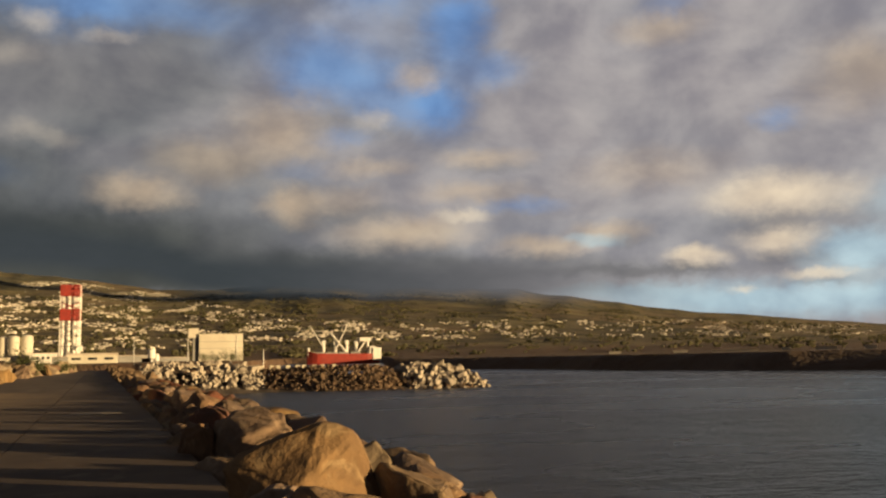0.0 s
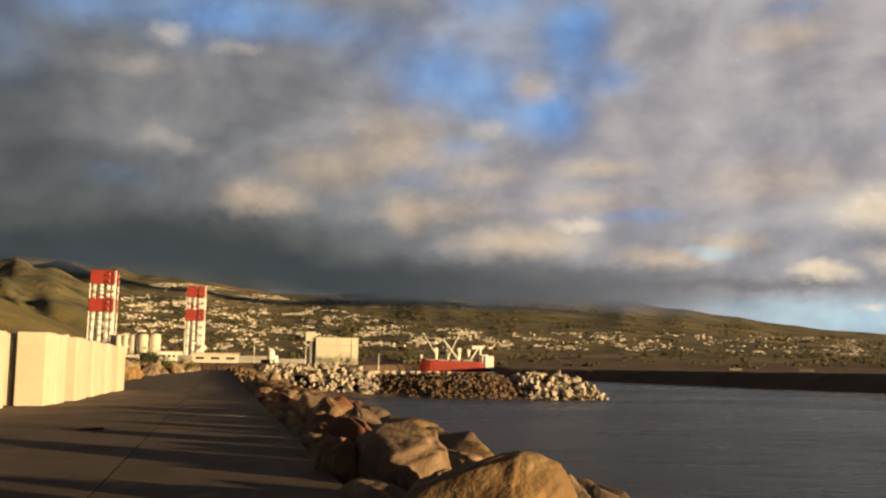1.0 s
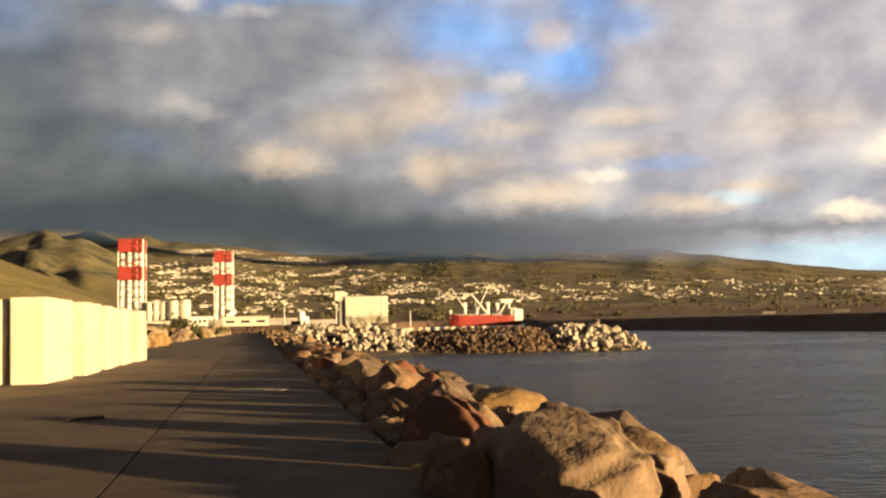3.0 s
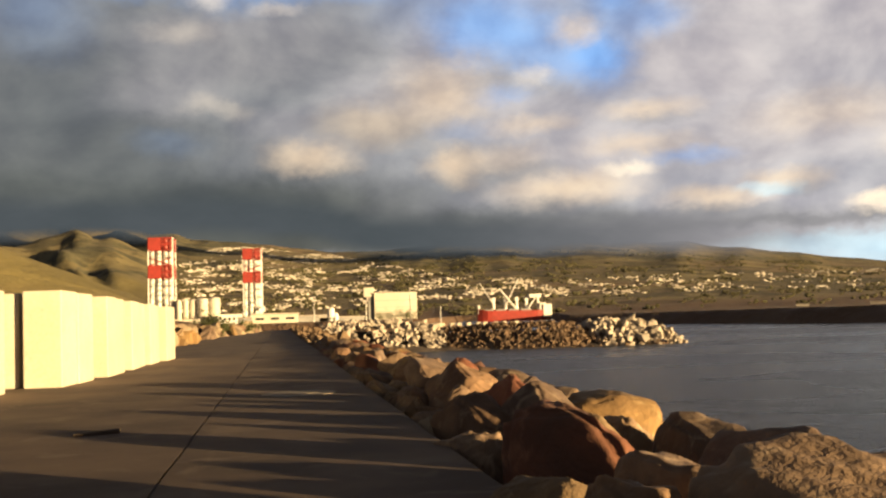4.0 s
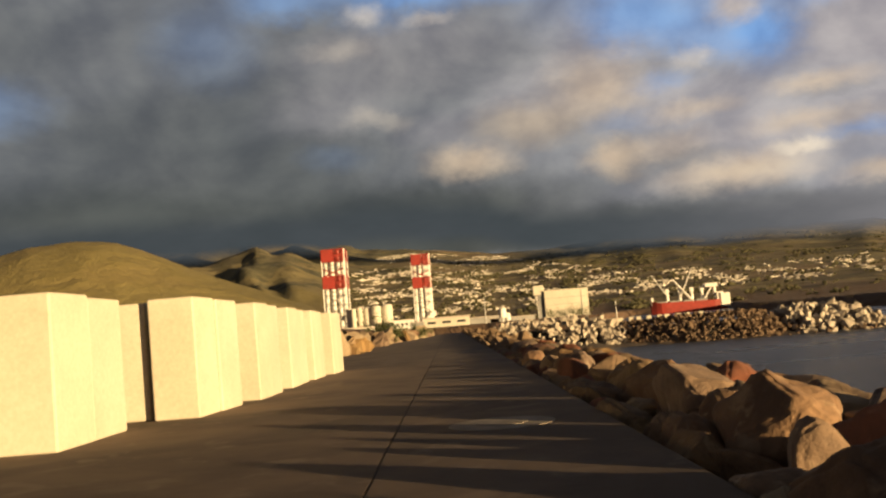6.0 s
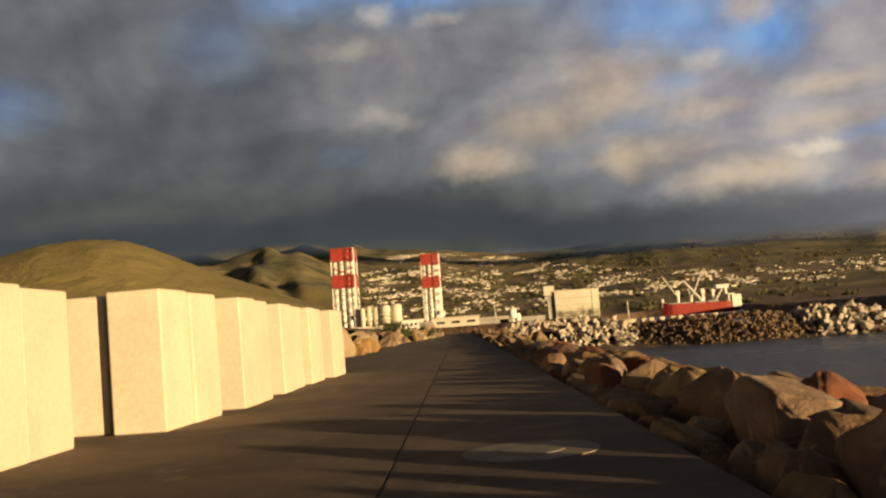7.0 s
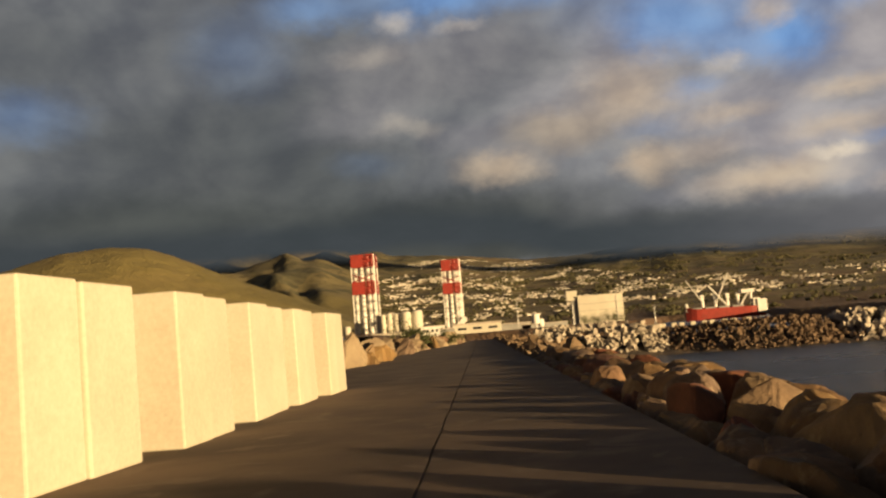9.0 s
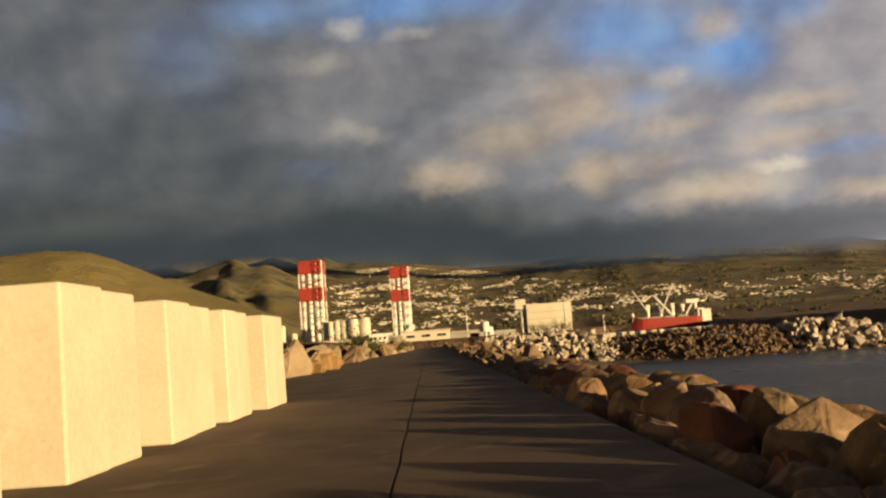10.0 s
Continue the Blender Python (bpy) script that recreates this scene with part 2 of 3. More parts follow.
    link(s.outputs[0], g.put("ShaderNodeOutputMaterial").inputs[0])
    return m


# ---- mesh helpers ----
def mesh_object(name, bm, mats, parent=None, smooth=False):
    me = bpy.data.meshes.new(name)
    bm.to_mesh(me)
    bm.free()
    for m in mats if isinstance(mats, (list, tuple)) else [mats]:
        me.materials.append(m)
    if smooth:
        me.polygons.foreach_set("use_smooth", [True] * len(me.polygons))
    ob = new(name, me)
    ob.parent = parent
    return ob


def part(name, bm, mat, parent, label="", smooth=False):
    ob = mesh_object(name, bm, mat, parent, smooth)
    return tagged(ob, label) if label else ob


def empty(name, m, **tags):
    ob = new(name)
    ob.matrix_basis = m
    return tagged(ob, **tags)


def add_box(bm, lo, hi, bevel=0.0, mat=0):
    c, s = [(a + b) / 2 for a, b in zip(lo, hi)], [abs(b - a) for a, b in zip(lo, hi)]
    made = bmesh.ops.create_cube(bm, size=1, matrix=Matrix.LocRotScale(c, None, s))
    fs = {f for v in made["verts"] for f in v.link_faces}
    for f in fs:
        f.material_index = mat
    if bevel:
        bmesh.ops.bevel(bm, geom=list({e for v in made["verts"] for e in v.link_edges}), offset=bevel, segments=2, affect="EDGES", profile=.5)
    return bm


def box(lo, hi, bevel=0.0):
    return add_box(bmesh.new(), lo, hi, bevel)


def add_tube(bm, p, q, r, r2=None, n=10, mat=0):
    p, q = Vector(p), Vector(q)
    d = q - p
    m = Matrix.Translation((p + q) / 2) @ d.to_track_quat("Z", "Y").to_matrix().to_4x4()
    made = bmesh.ops.create_cone(bm, cap_ends=True, segments=n, radius1=r, radius2=r if r2 is None else r2, depth=d.length, matrix=m)
    for f in {f for v in made["verts"] for f in v.link_faces}:
        f.material_index = mat
    return bm


def tube(p, q, r, r2=None, n=10):
    return add_tube(bmesh.new(), p, q, r, r2, n)


def boulder(seed, size, fine=1, corners=15, rough=.036, peak=0.0, wall=0.0):
    """Vertices and faces of a weathered boulder: the hull of scattered corners, drawn up to a peak, its edges worn round, its faces chipped;
    wall: a flat side towards -x, that far from the middle."""
    rng = np.random.default_rng(seed)
    bm = bmesh.new()
    p = rng.normal(size=(corners, 3))
    p /= np.linalg.norm(p, axis=1)[:, None]
    p *= rng.uniform(.84, 1.06, (corners, 1))
    if peak:
        p[:, 2] = np.minimum(p[:, 2], .55)
        p = np.vstack([p, [(rng.uniform(-.3, .1), rng.uniform(-.2, .3), .62 + peak)]])
    if wall:
        p[:, 0] = np.maximum(p[:, 0], -wall + .12 * p[:, 2])
        p[:, 1] *= 1.25
    for q in p:
        bm.verts.new(q)
    made = bmesh.ops.convex_hull(bm, input=bm.verts[:])
    bmesh.ops.delete(bm, geom=list({v for v in made["geom_interior"] + made["geom_unused"] if isinstance(v, bmesh.types.BMVert)}), context="VERTS")
    bmesh.ops.dissolve_limit(bm, angle_limit=radians(16), verts=bm.verts[:], edges=bm.edges[:])
    bmesh.ops.bevel(bm, geom=bm.edges[:], offset=.05 if peak or not fine else .15, segments=2 if fine < 2 else 3, affect="EDGES", clamp_overlap=True)
    bmesh.ops.triangulate(bm, faces=bm.faces[:])
    off = Vector(rng.uniform(0, 90, 3))
    for step in range(fine):
        long = [e for e in bm.edges if e.calc_length() > (.26 if step == 0 else .13 if step == 1 else .07)]
        bmesh.ops.subdivide_edges(bm, edges=long, cuts=1, use_grid_fill=True)
        bmesh.ops.triangulate(bm, faces=bm.faces[:])
    if fine > 1:
        for _ in range(2):
            bmesh.ops.smooth_vert(bm, verts=bm.verts[:], factor=.35, use_axis_x=True, use_axis_y=True, use_axis_z=True)
    bm.normal_update()
    for v in bm.verts:
        n = noise.fractal(v.co * 2.2 + off, .9, 2.2, 5)
        broad = noise.noise(v.co * 1.1 + off * 1.7)
        cell = noise.voronoi(v.co * 2.0 + off)[0]
        v.co *= 1 + 1.6 * rough * broad + rough * (1.5 * n - 1.3 * (cell[0] - .3) + (.35 if cell[1] - cell[0] > .22 else 0))
    bm.verts.index_update()
    v = np.array([v.co[:] for v in bm.verts]) * np.array(size)
    f = [[q.index for q in face.verts] for face in bm.faces]
    bm.free()
    return v, f


def rock_mesh(name, v, f, mat, smooth=True):
    me = bpy.data.meshes.new(name)
    me.from_pydata(v.tolist(), [], f)
    me.materials.append(mat)
    me.polygons.foreach_set("use_smooth", [smooth] * len(me.polygons))
    return me


# ---- water and land ----
def land_height(az, r, x, y):
    """Height of the ground by azimuth (degrees) and distance from the jetty."""
    shore = np.interp(az, [-80, 7.0, 8.5, 14.3, 15.0, 22, 30, 40, 55, 80], [200, 205, 1000, 1000, 420, 380, 310, 275, 260, 260])
    top = np.interp(az, [-80, -40, -16, -12, -9, -7.5, -5, .4, 4, 8, 12, 22, 27, 32, 38.5, 43.5, 60, 80], [5, 5.4, 5.5, 5.7, 5.3, 5.1, 5.05, 4.3, 4.5, 4.75, 4.7, 4.05, 3.35, 2.55, 1.85, 1.3, .4, .1])
    bank = np.clip((r - shore + 14) / 22, 0, 1)
    bank = bank * bank * (3 - 2 * bank)
    flat = np.interp(az, [-80, 5, 16, 20, 45, 80], [1.2, 1.2, .5, .4, .9, 1])
    h = SEA - 3 + bank * (3 - SEA + flat)
    s = np.clip((r - 1000) / 3700, 0, 1)
    ravine = np.array([noise.fractal(Vector((p * .0011, q * .0011, 3)), 1, 2.0, 5) for p, q in zip(x, y)])
    gully = np.array([abs(noise.noise(Vector((a * .27, b * .0005, 7)))) for a, b in zip(az, r)])
    steep = np.interp(az, [-80, -18, -14, -9, -6, 0, 4, 10, 80], [3.2, 3.4, 3.6, 2.0, .5, .4, .8, .8, .6])
    rise = np.tan(np.radians(top)) * 4700 * s ** 1.28
    h = h + rise * (1 + steep * (.10 * ravine - .32 * (gully - .25) * s * (1 - .75 * s)))
    # the bare green hill that stands nearer, above the concrete blocks
    crest = np.interp(az, [-60, -40, -33, -30, -27, -24.5, -22.3, -20, -17.1, -14, -11.5, -10, -8.6], [4, 4.2, 4.6, 5.6, 6.6, 6.75, 6.45, 5.65, 4.45, 3.1, 2.1, 1.3, 0.0])
    near = np.exp(-((r - 1450) / 330) ** 2) * np.tan(np.radians(crest)) * 1450
    crag = np.array([noise.fractal(Vector((p * .007, q * .004, 1)), .9, 2.1, 4) for p, q in zip(x, y)])
    near = near * (1 + .035 * ravine) + 5.5 * crag * np.clip(near / 90, 0, 1) + np.where(near > 1, 1.0, -50)
    # steep spurs of the gorge behind it, running down towards the town
    peaks = np.interp(az, [-30, -22, -19, -16.5, -15.2, -14.2, -13.2, -12.3, -11.2, -10.0, -9.0, -8.0, -6.6], [3, 4.2, 4.8, 5.1, 5.5, 5.8, 5.3, 5.4, 4.9, 4.4, 3.8, 2.8, 0.0])
    fold = np.array([abs(noise.noise(Vector((a * .5 + b * .0016, b * .0005, 4)))) for a, b in zip(az, r)])
    spur = np.exp(-np.abs((r - 2600) / 760) ** 1.4) * np.tan(np.radians(peaks)) * 2600
    spur = spur * (1.0 - .2 * fold * np.clip((2600 - r) / 500, 0, 1)) + 14 * crag * np.clip(spur / 120, 0, 1) + np.where(spur > 1, 1.0, -50)
    return np.maximum(np.maximum(h, near), spur)


azs = np.concatenate([np.arange(-80, -34, 1.2), np.arange(-34, 46, .3), np.arange(46, 81, 1.5)])
rs = np.concatenate([np.linspace(185, 480, 22), np.geomspace(500, 4780, 84)])
A, R = np.meshgrid(azs, rs, indexing="ij")
ORIGIN = np.array((0.0, 20.0))
X, Y = ORIGIN[0] + R * np.sin(np.radians(A)), ORIGIN[1] + R * np.cos(np.radians(A))
Z = land_height(A.ravel(), R.ravel(), X.ravel(), Y.ravel()).reshape(A.shape)
na, nr = A.shape
me = bpy.data.meshes.new("ground")
me.from_pydata(np.stack([X, Y, Z], -1).reshape(-1, 3).tolist(), [],
               [(i * nr + j, i * nr + j + 1, (i + 1) * nr + j + 1, (i + 1) * nr + j) for i in range(na - 1) for j in range(nr - 1)])
me.polygons.foreach_set("use_smooth", [True] * len(me.polygons))
me.materials.append(land_material())
tagged(new("ground", me), "green and brown volcanic slopes rising behind the coastal plain", "hillside", kind="structure")


def ground_z(az, r):
    i = np.clip(np.searchsorted(azs, az) - 1, 0, na - 2)
    j = np.clip(np.searchsorted(rs, r) - 1, 0, nr - 2)
    u, v = (az - azs[i]) / (azs[i + 1] - azs[i]), (r - rs[j]) / (rs[j + 1] - rs[j])
    return float(Z[i, j] * (1 - u) * (1 - v) + Z[i + 1, j] * u * (1 - v) + Z[i, j + 1] * (1 - u) * v + Z[i + 1, j + 1] * u * v)


def place(az, r):
    return ORIGIN[0] + r * math.sin(radians(az)), ORIGIN[1] + r * math.cos(radians(az)), ground_z(az, r)


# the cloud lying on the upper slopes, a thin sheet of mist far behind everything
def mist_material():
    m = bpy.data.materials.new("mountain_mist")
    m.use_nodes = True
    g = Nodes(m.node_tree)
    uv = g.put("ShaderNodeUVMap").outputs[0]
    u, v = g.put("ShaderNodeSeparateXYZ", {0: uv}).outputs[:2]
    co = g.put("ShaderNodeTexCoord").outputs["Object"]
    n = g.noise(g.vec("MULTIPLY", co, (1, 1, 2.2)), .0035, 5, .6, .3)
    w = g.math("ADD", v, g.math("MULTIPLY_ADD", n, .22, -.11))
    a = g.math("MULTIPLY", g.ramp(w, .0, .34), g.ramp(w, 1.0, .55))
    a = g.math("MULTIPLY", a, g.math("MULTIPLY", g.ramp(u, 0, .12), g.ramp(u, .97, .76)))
    # the cloud's grey is emitted by the sheet itself, brighter towards the right
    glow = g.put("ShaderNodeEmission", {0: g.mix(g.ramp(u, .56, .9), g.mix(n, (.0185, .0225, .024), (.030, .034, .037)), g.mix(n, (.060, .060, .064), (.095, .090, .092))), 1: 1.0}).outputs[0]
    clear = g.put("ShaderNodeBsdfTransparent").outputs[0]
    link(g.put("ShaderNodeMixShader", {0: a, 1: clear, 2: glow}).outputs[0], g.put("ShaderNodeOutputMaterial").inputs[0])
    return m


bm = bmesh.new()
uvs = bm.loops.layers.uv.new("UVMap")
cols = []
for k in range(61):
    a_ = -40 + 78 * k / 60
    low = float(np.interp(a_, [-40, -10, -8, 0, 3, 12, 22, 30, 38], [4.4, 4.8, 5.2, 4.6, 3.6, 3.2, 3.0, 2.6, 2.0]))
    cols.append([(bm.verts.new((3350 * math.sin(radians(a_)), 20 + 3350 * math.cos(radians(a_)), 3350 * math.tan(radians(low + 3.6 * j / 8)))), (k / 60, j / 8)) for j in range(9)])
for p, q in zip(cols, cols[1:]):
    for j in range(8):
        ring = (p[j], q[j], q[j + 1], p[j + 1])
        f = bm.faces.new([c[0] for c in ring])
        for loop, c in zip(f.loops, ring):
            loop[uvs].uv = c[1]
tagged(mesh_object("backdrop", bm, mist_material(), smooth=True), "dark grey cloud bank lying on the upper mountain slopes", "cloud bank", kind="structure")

bm = bmesh.new()
bmesh.ops.create_circle(bm, cap_ends=True, radius=4900, segments=96)
water = mesh_object("water", bm, water_material())
water.location = (0, 20, SEA)
tagged(water, "dark grey rippled sea under an evening sky", "sea", kind="structure")


# ---- the jetty: bed, road, joint ----
def edge(y):
    return 2.12 - .0455 * (y - 24.5)


def left_edge(y):
    return np.interp(y, [-40, 62, 85, 115, 160, 215], [-9.6, -9.6, -9.6, -10.8, -10.2, -9.5])


def strip(name, pts_left, pts_right, z0, z1, mat):
    """A flat slab between two lines in plan."""
    bm = bmesh.new()
    rows = [[bm.verts.new((p[0], p[1], z)) for p, z in ((l, z1), (r, z1), (r, z0), (l, z0))] for l, r in zip(pts_left, pts_right)]
    for a, b in zip(rows, rows[1:]):
        for k in range(4):
            bm.faces.new((a[k], a[(k + 1) % 4], b[(k + 1) % 4], b[k]))
    bm.faces.new(rows[0][::-1])
    bm.faces.new(rows[-1])
    bmesh.ops.recalc_face_normals(bm, faces=bm.faces)
    return mesh_object(name, bm, mat)


def seam_x(y):
    return -1.10 - .0455 * (y - 32.2) + .006 * math.sin(y * 1.9) + .004 * math.sin(y * 4.7)


ys = [-40 + 1.0 * k for k in range(236)]
road = tagged(strip("road", [(seam_x(y) + .014, y) for y in ys], [(edge(y), y) for y in ys], -.5, 0, PAVING), "worn brown-grey concrete roadway along the jetty", "road", kind="structure")
road2 = tagged(strip("road", [(left_edge(y), y) for y in ys], [(seam_x(y) - .014, y) for y in ys], -.5, 0, PAVING), "worn brown-grey concrete roadway along the jetty", "road", kind="structure")
tagged(strip("road_joint", [(seam_x(y) - .014, y) for y in ys], [(seam_x(y) + .014, y) for y in ys], -.4, -.022, JOINT), "dark open joint between two road slabs", "road joint", kind="structure")

# the jetty's core, hidden below the boulders; its dark colour paints shade in their gaps
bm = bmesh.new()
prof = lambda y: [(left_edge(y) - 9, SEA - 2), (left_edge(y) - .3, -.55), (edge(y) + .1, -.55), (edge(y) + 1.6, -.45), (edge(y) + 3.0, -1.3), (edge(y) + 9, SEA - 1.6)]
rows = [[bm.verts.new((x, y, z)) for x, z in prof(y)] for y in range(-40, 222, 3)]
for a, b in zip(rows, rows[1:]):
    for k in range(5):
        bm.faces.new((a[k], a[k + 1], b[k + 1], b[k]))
tagged(mesh_object("jetty_bed", bm, BED), "rubble core of the jetty, coloured dark for the shade under the boulders", "jetty", kind="structure")


# ---- boulders along the road ----
def settle(ob, x, y, top, turn, scale=1.0):
    """Turn a boulder and bed it so that its highest corner stands at top."""
    m = pose(0, 0, 0, *turn) @ Matrix.Scale(scale, 4)
    v = np.empty(len(ob.data.vertices) * 3)
    ob.data.vertices.foreach_get("co", v)
    high = (v.reshape(-1, 3) @ np.array(m.to_3x3())[2]).max()
    ob.matrix_basis = Matrix.Translation((x, y, top - high)) @ m


# boulders that stand out: place, top, half sizes, turn, seed, rock, how far drawn up to a peak
STANDOUT = [
    ((3.03, 18.6), .84, (.98, .84, .85), 20, 11, ROCK, .08), ((3.94, 20.0), .48, (.30, .42, .60), 70, 31, PALEROCK, .0), ((2.95, 20.7), .52, (.95, .85, .75), 10, 32, ROCK, .0),
    ((2.95, 16.6), .42, (.62, .60, .70), 50, 12, ROCK, .0), ((2.45, 17.0), .40, (.60, .62, .65), 10, 39, ROCK, .0), ((3.9, 18.2), .42, (.50, .55, .65), 80, 54, ROCK, .0), ((3.9, 16.3), .36, (.52, .55, .62), 15, 55, REDROCK, .0), ((2.75, 14.9), .26, (.52, .60, .65), 110, 40, ROCK, .0),
    ((3.78, 22.5), .36, (.52, .50, .62), 10, 13, ROCK, .0), ((2.3, 22.2), .16, (.62, .75, .66), 0, 33, ROCK, .0), ((2.95, 24.2), .69, (.86, 1.05, .86), 15, 15, ROCK, .0),
    ((2.15, 24.8), .50, (.46, .52, .66), 70, 14, ROCK, .0), ((4.1, 25.6), .20, (.62, .72, .62), 30, 41, ROCK, .0), ((2.1, 26.4), .26, (.55, .65, .66), 20, 34, ROCK, .0),
    ((3.15, 26.5), .34, (.58, .62, .66), 80, 42, ROCK, .0), ((2.62, 28.0), .57, (.86, .95, .80), 0, 16, REDROCK, .0), ((3.6, 28.4), .02, (.60, .70, .66), 60, 43, ROCK, .0),
    ((2.05, 29.8), .16, (.55, .7, .62), 100, 35, ROCK, .0), ((3.3, 31.2), .57, (.86, .80, .80), 35, 17, ROCK, .30), ((2.45, 31.6), .42, (.74, .95, .72), 85, 44, ROCK, .0),
    ((4.1, 30.6), .16, (.55, .55, .62), 15, 36, ROCK, .0), ((3.2, 33.5), .52, (.62, .64, .66), 5, 19, REDROCK, .0), ((1.99, 32.2), .08, (.30, .38, .40), 40, 38, GREYROCK, .2),
    ((2.45, 33.4), .42, (.58, .75, .68), 120, 37, ROCK, .0), ((2.84, 35.2), .66, (.76, .74, .80), 40, 18, ROCK, .30), ((2.1, 35.9), .22, (.58, .7, .62), 0, 20, ROCK, .0),
    ((2.55, 37.9), .62, (.70, .85, .72), 60, 21, ROCK, .0), ((3.25, 38.9), .54, (.62, .62, .68), 10, 45, REDROCK, .0), ((1.7, 38.5), .16, (.5, .75, .58), 75, 46, ROCK, .0),
    ((2.75, 40.9), .52, (.80, .95, .74), 30, 47, ROCK, .0), ((2.7, 43.2), .44, (.76, .92, .70), 130, 48, ROCK, .0), ((1.75, 41.5), .14, (.55, .80, .60), 95, 49, ROCK, .0), ((1.65, 44.3), .12, (.55, .80, .6), 15, 50, ROCK, .0),
    ((2.77, 46.7), .42, (.98, .82, .70), 25, 23, ROCK, .34), ((1.85, 47.6), .38, (.52, .56, .62), 30, 22, REDROCK, .0), ((1.95, 49.3), .44, (.72, .72, .64), 0, 24, ROCK, .0),
    ((3.2, 49.3), .26, (.62, .62, .6), 70, 51, ROCK, .0), ((1.6, 51.8), .31, (.72, .75, .62), 45, 52, ROCK, .0), ((2.1, 53.2), .28, (.66, .66, .62), 80, 25, ROCK, .0),
    ((1.15, 54.8), .38, (.62, .70, .64), 20, 53, ROCK, .0),
]
for (x, y), top, size, turn, seed, mat, peak in STANDOUT:
    v, f = boulder(seed, size, 3, 17, peak=peak, wall=.48 if mat is not GREYROCK and not peak else 0.0)
    ob = new("boulder", rock_mesh("boulder", v, f, PALEROCK if mat is GREYROCK else mat))
    settle(ob, x, y, top, (0, 0, (turn * 7) % 32 + 4))
    tagged(ob, "rough red-brown basalt boulder in the sea wall beside the road" if mat is REDROCK else "small pale boulder at the road edge below larger ones" if mat is GREYROCK
           else "pale tan boulder wedged in the sea wall beside the road" if mat is PALEROCK else "rough tan basalt boulder in the sea wall beside the road", "boulder", "boulders along the road")

rng = random.Random(5)
shapes = [[rock_mesh("boulder", *boulder(100 + i, (1, .88, .8), 2), m) for i in range(9)] for m in (ROCK, REDROCK, GREYROCK)]
wall_shapes = [[rock_mesh("boulder", *boulder(150 + i, (.95, .95, .85), 2, wall=.5), m) for i in range(8)] for m in (ROCK, REDROCK)]
far_shapes = [boulder(200 + i, (1.1, .8, .62), 0, 8) for i in range(12)]
far_rows = {"ROCK": [], "GREY": [], "RUBBLE": []}


def far_boulder(bucket, mid, s):
    v, f = rng.choice(far_shapes)
    m = np.array(Euler((rng.uniform(0, 6), rng.uniform(0, 6), rng.uniform(0, 6))).to_matrix())
    far_rows[bucket].append((v @ m.T * s + np.array(mid), f))


count = 0
for row, (c0, z0, s0) in enumerate(((.42, -.12, .60), (1.30, -.06, .84), (2.4, -.35, .88), (3.4, -1.15, .95), (4.9, -2.3, 1.05), (6.5, -3.4, 1.1))):
    y = 3.0 + row * .4
    while y < 205:
        s = s0 * rng.uniform(.75, 1.2)
        mid = (edge(y) + c0 + rng.uniform(-.22, .22), y, z0 + rng.uniform(-.15, .12))
        if not any(math.hypot(mid[0] - q[0][0], mid[1] - q[0][1]) < .55 * (s + q[2][0]) for q in STANDOUT):
            if y < 78 and count < 290:
                red = 1 if y > 40 and rng.random() < .16 else 0
                ob = new("boulder", rng.choice((wall_shapes if row < 3 else shapes)[red]))
                top = (rng.uniform(-.04, .14), rng.uniform(.26, .42), rng.uniform(.12, .36), mid[2] + s * .8, mid[2] + s * .8, mid[2] + s * .8)[row]
                if y < 19.5 and row > 0:  # the bank is lower and narrower here
                    top -= .3 + .12 * row
                lean = 12 if row < 3 else 40
                settle(ob, mid[0], mid[1], top, (rng.uniform(-lean, lean), rng.uniform(-lean, lean), rng.uniform(4, 36) if row < 3 else rng.uniform(0, 360)), s)
                tagged(ob, "rough basalt boulder in the sea wall beside the road", "boulder", "boulders along the road")
                count += 1
            else:
                far_boulder("ROCK", mid, s)
        y += s * (rng.uniform(.85, 1.1) if row < 3 else rng.uniform(.98, 1.3))

# ---- breakwater and shore rocks ----
def mound(bucket, line, n, size):
    """Boulders heaped on a bank along a line of (x, y, half depth, crest height)."""
    for _ in range(n):
        t = rng.uniform(0, len(line) - 1.001)
        i = int(t)
        u = t - i
        x, y, w, h = [p * (1 - u) + q * u for p, q in zip(line[i], line[i + 1])]
        off = rng.uniform(-1, .6)
        s = size * rng.uniform(.45, 1.05) * (1.6 if rng.random() < .2 else 1)
        z = h + (SEA - .4 - h) * max(-off, 0) ** 1.1 - (.6 * off if off > 0 else 0) + rng.uniform(-.35, .35)
        far_boulder(bucket, (x, y - 2 + off * w, z - s * .3), s)


mound("GREY", [(0.5, 196, 6, .6), (10, 196, 9, .9), (19, 195, 10, .5), (23, 194, 10, -.6)], 560, .92)
mound("RUBBLE", [(22, 194, 10, -.7), (32, 188, 11, -.3), (41, 186, 11, -.2), (47, 186, 11, -.6)], 1700, .48)
mound("GREY", [(48.5, 186, 10, -.7), (52, 185, 11, -.1), (57, 184, 10, -.1), (61, 181, 6, -1.4), (63.5, 179, 3, -3.6)], 330, 1.1)
mound("RUBBLE", [(43, 184, 11, -1.9), (60, 182, 9, -2.8)], 260, .7)
landward = [rock_mesh("boulder", *boulder(300 + i, (1, .8, .75), 1, 9, .05), m, False) for i in range(5) for m in (ROCK, PALEROCK)]
y = 63.0
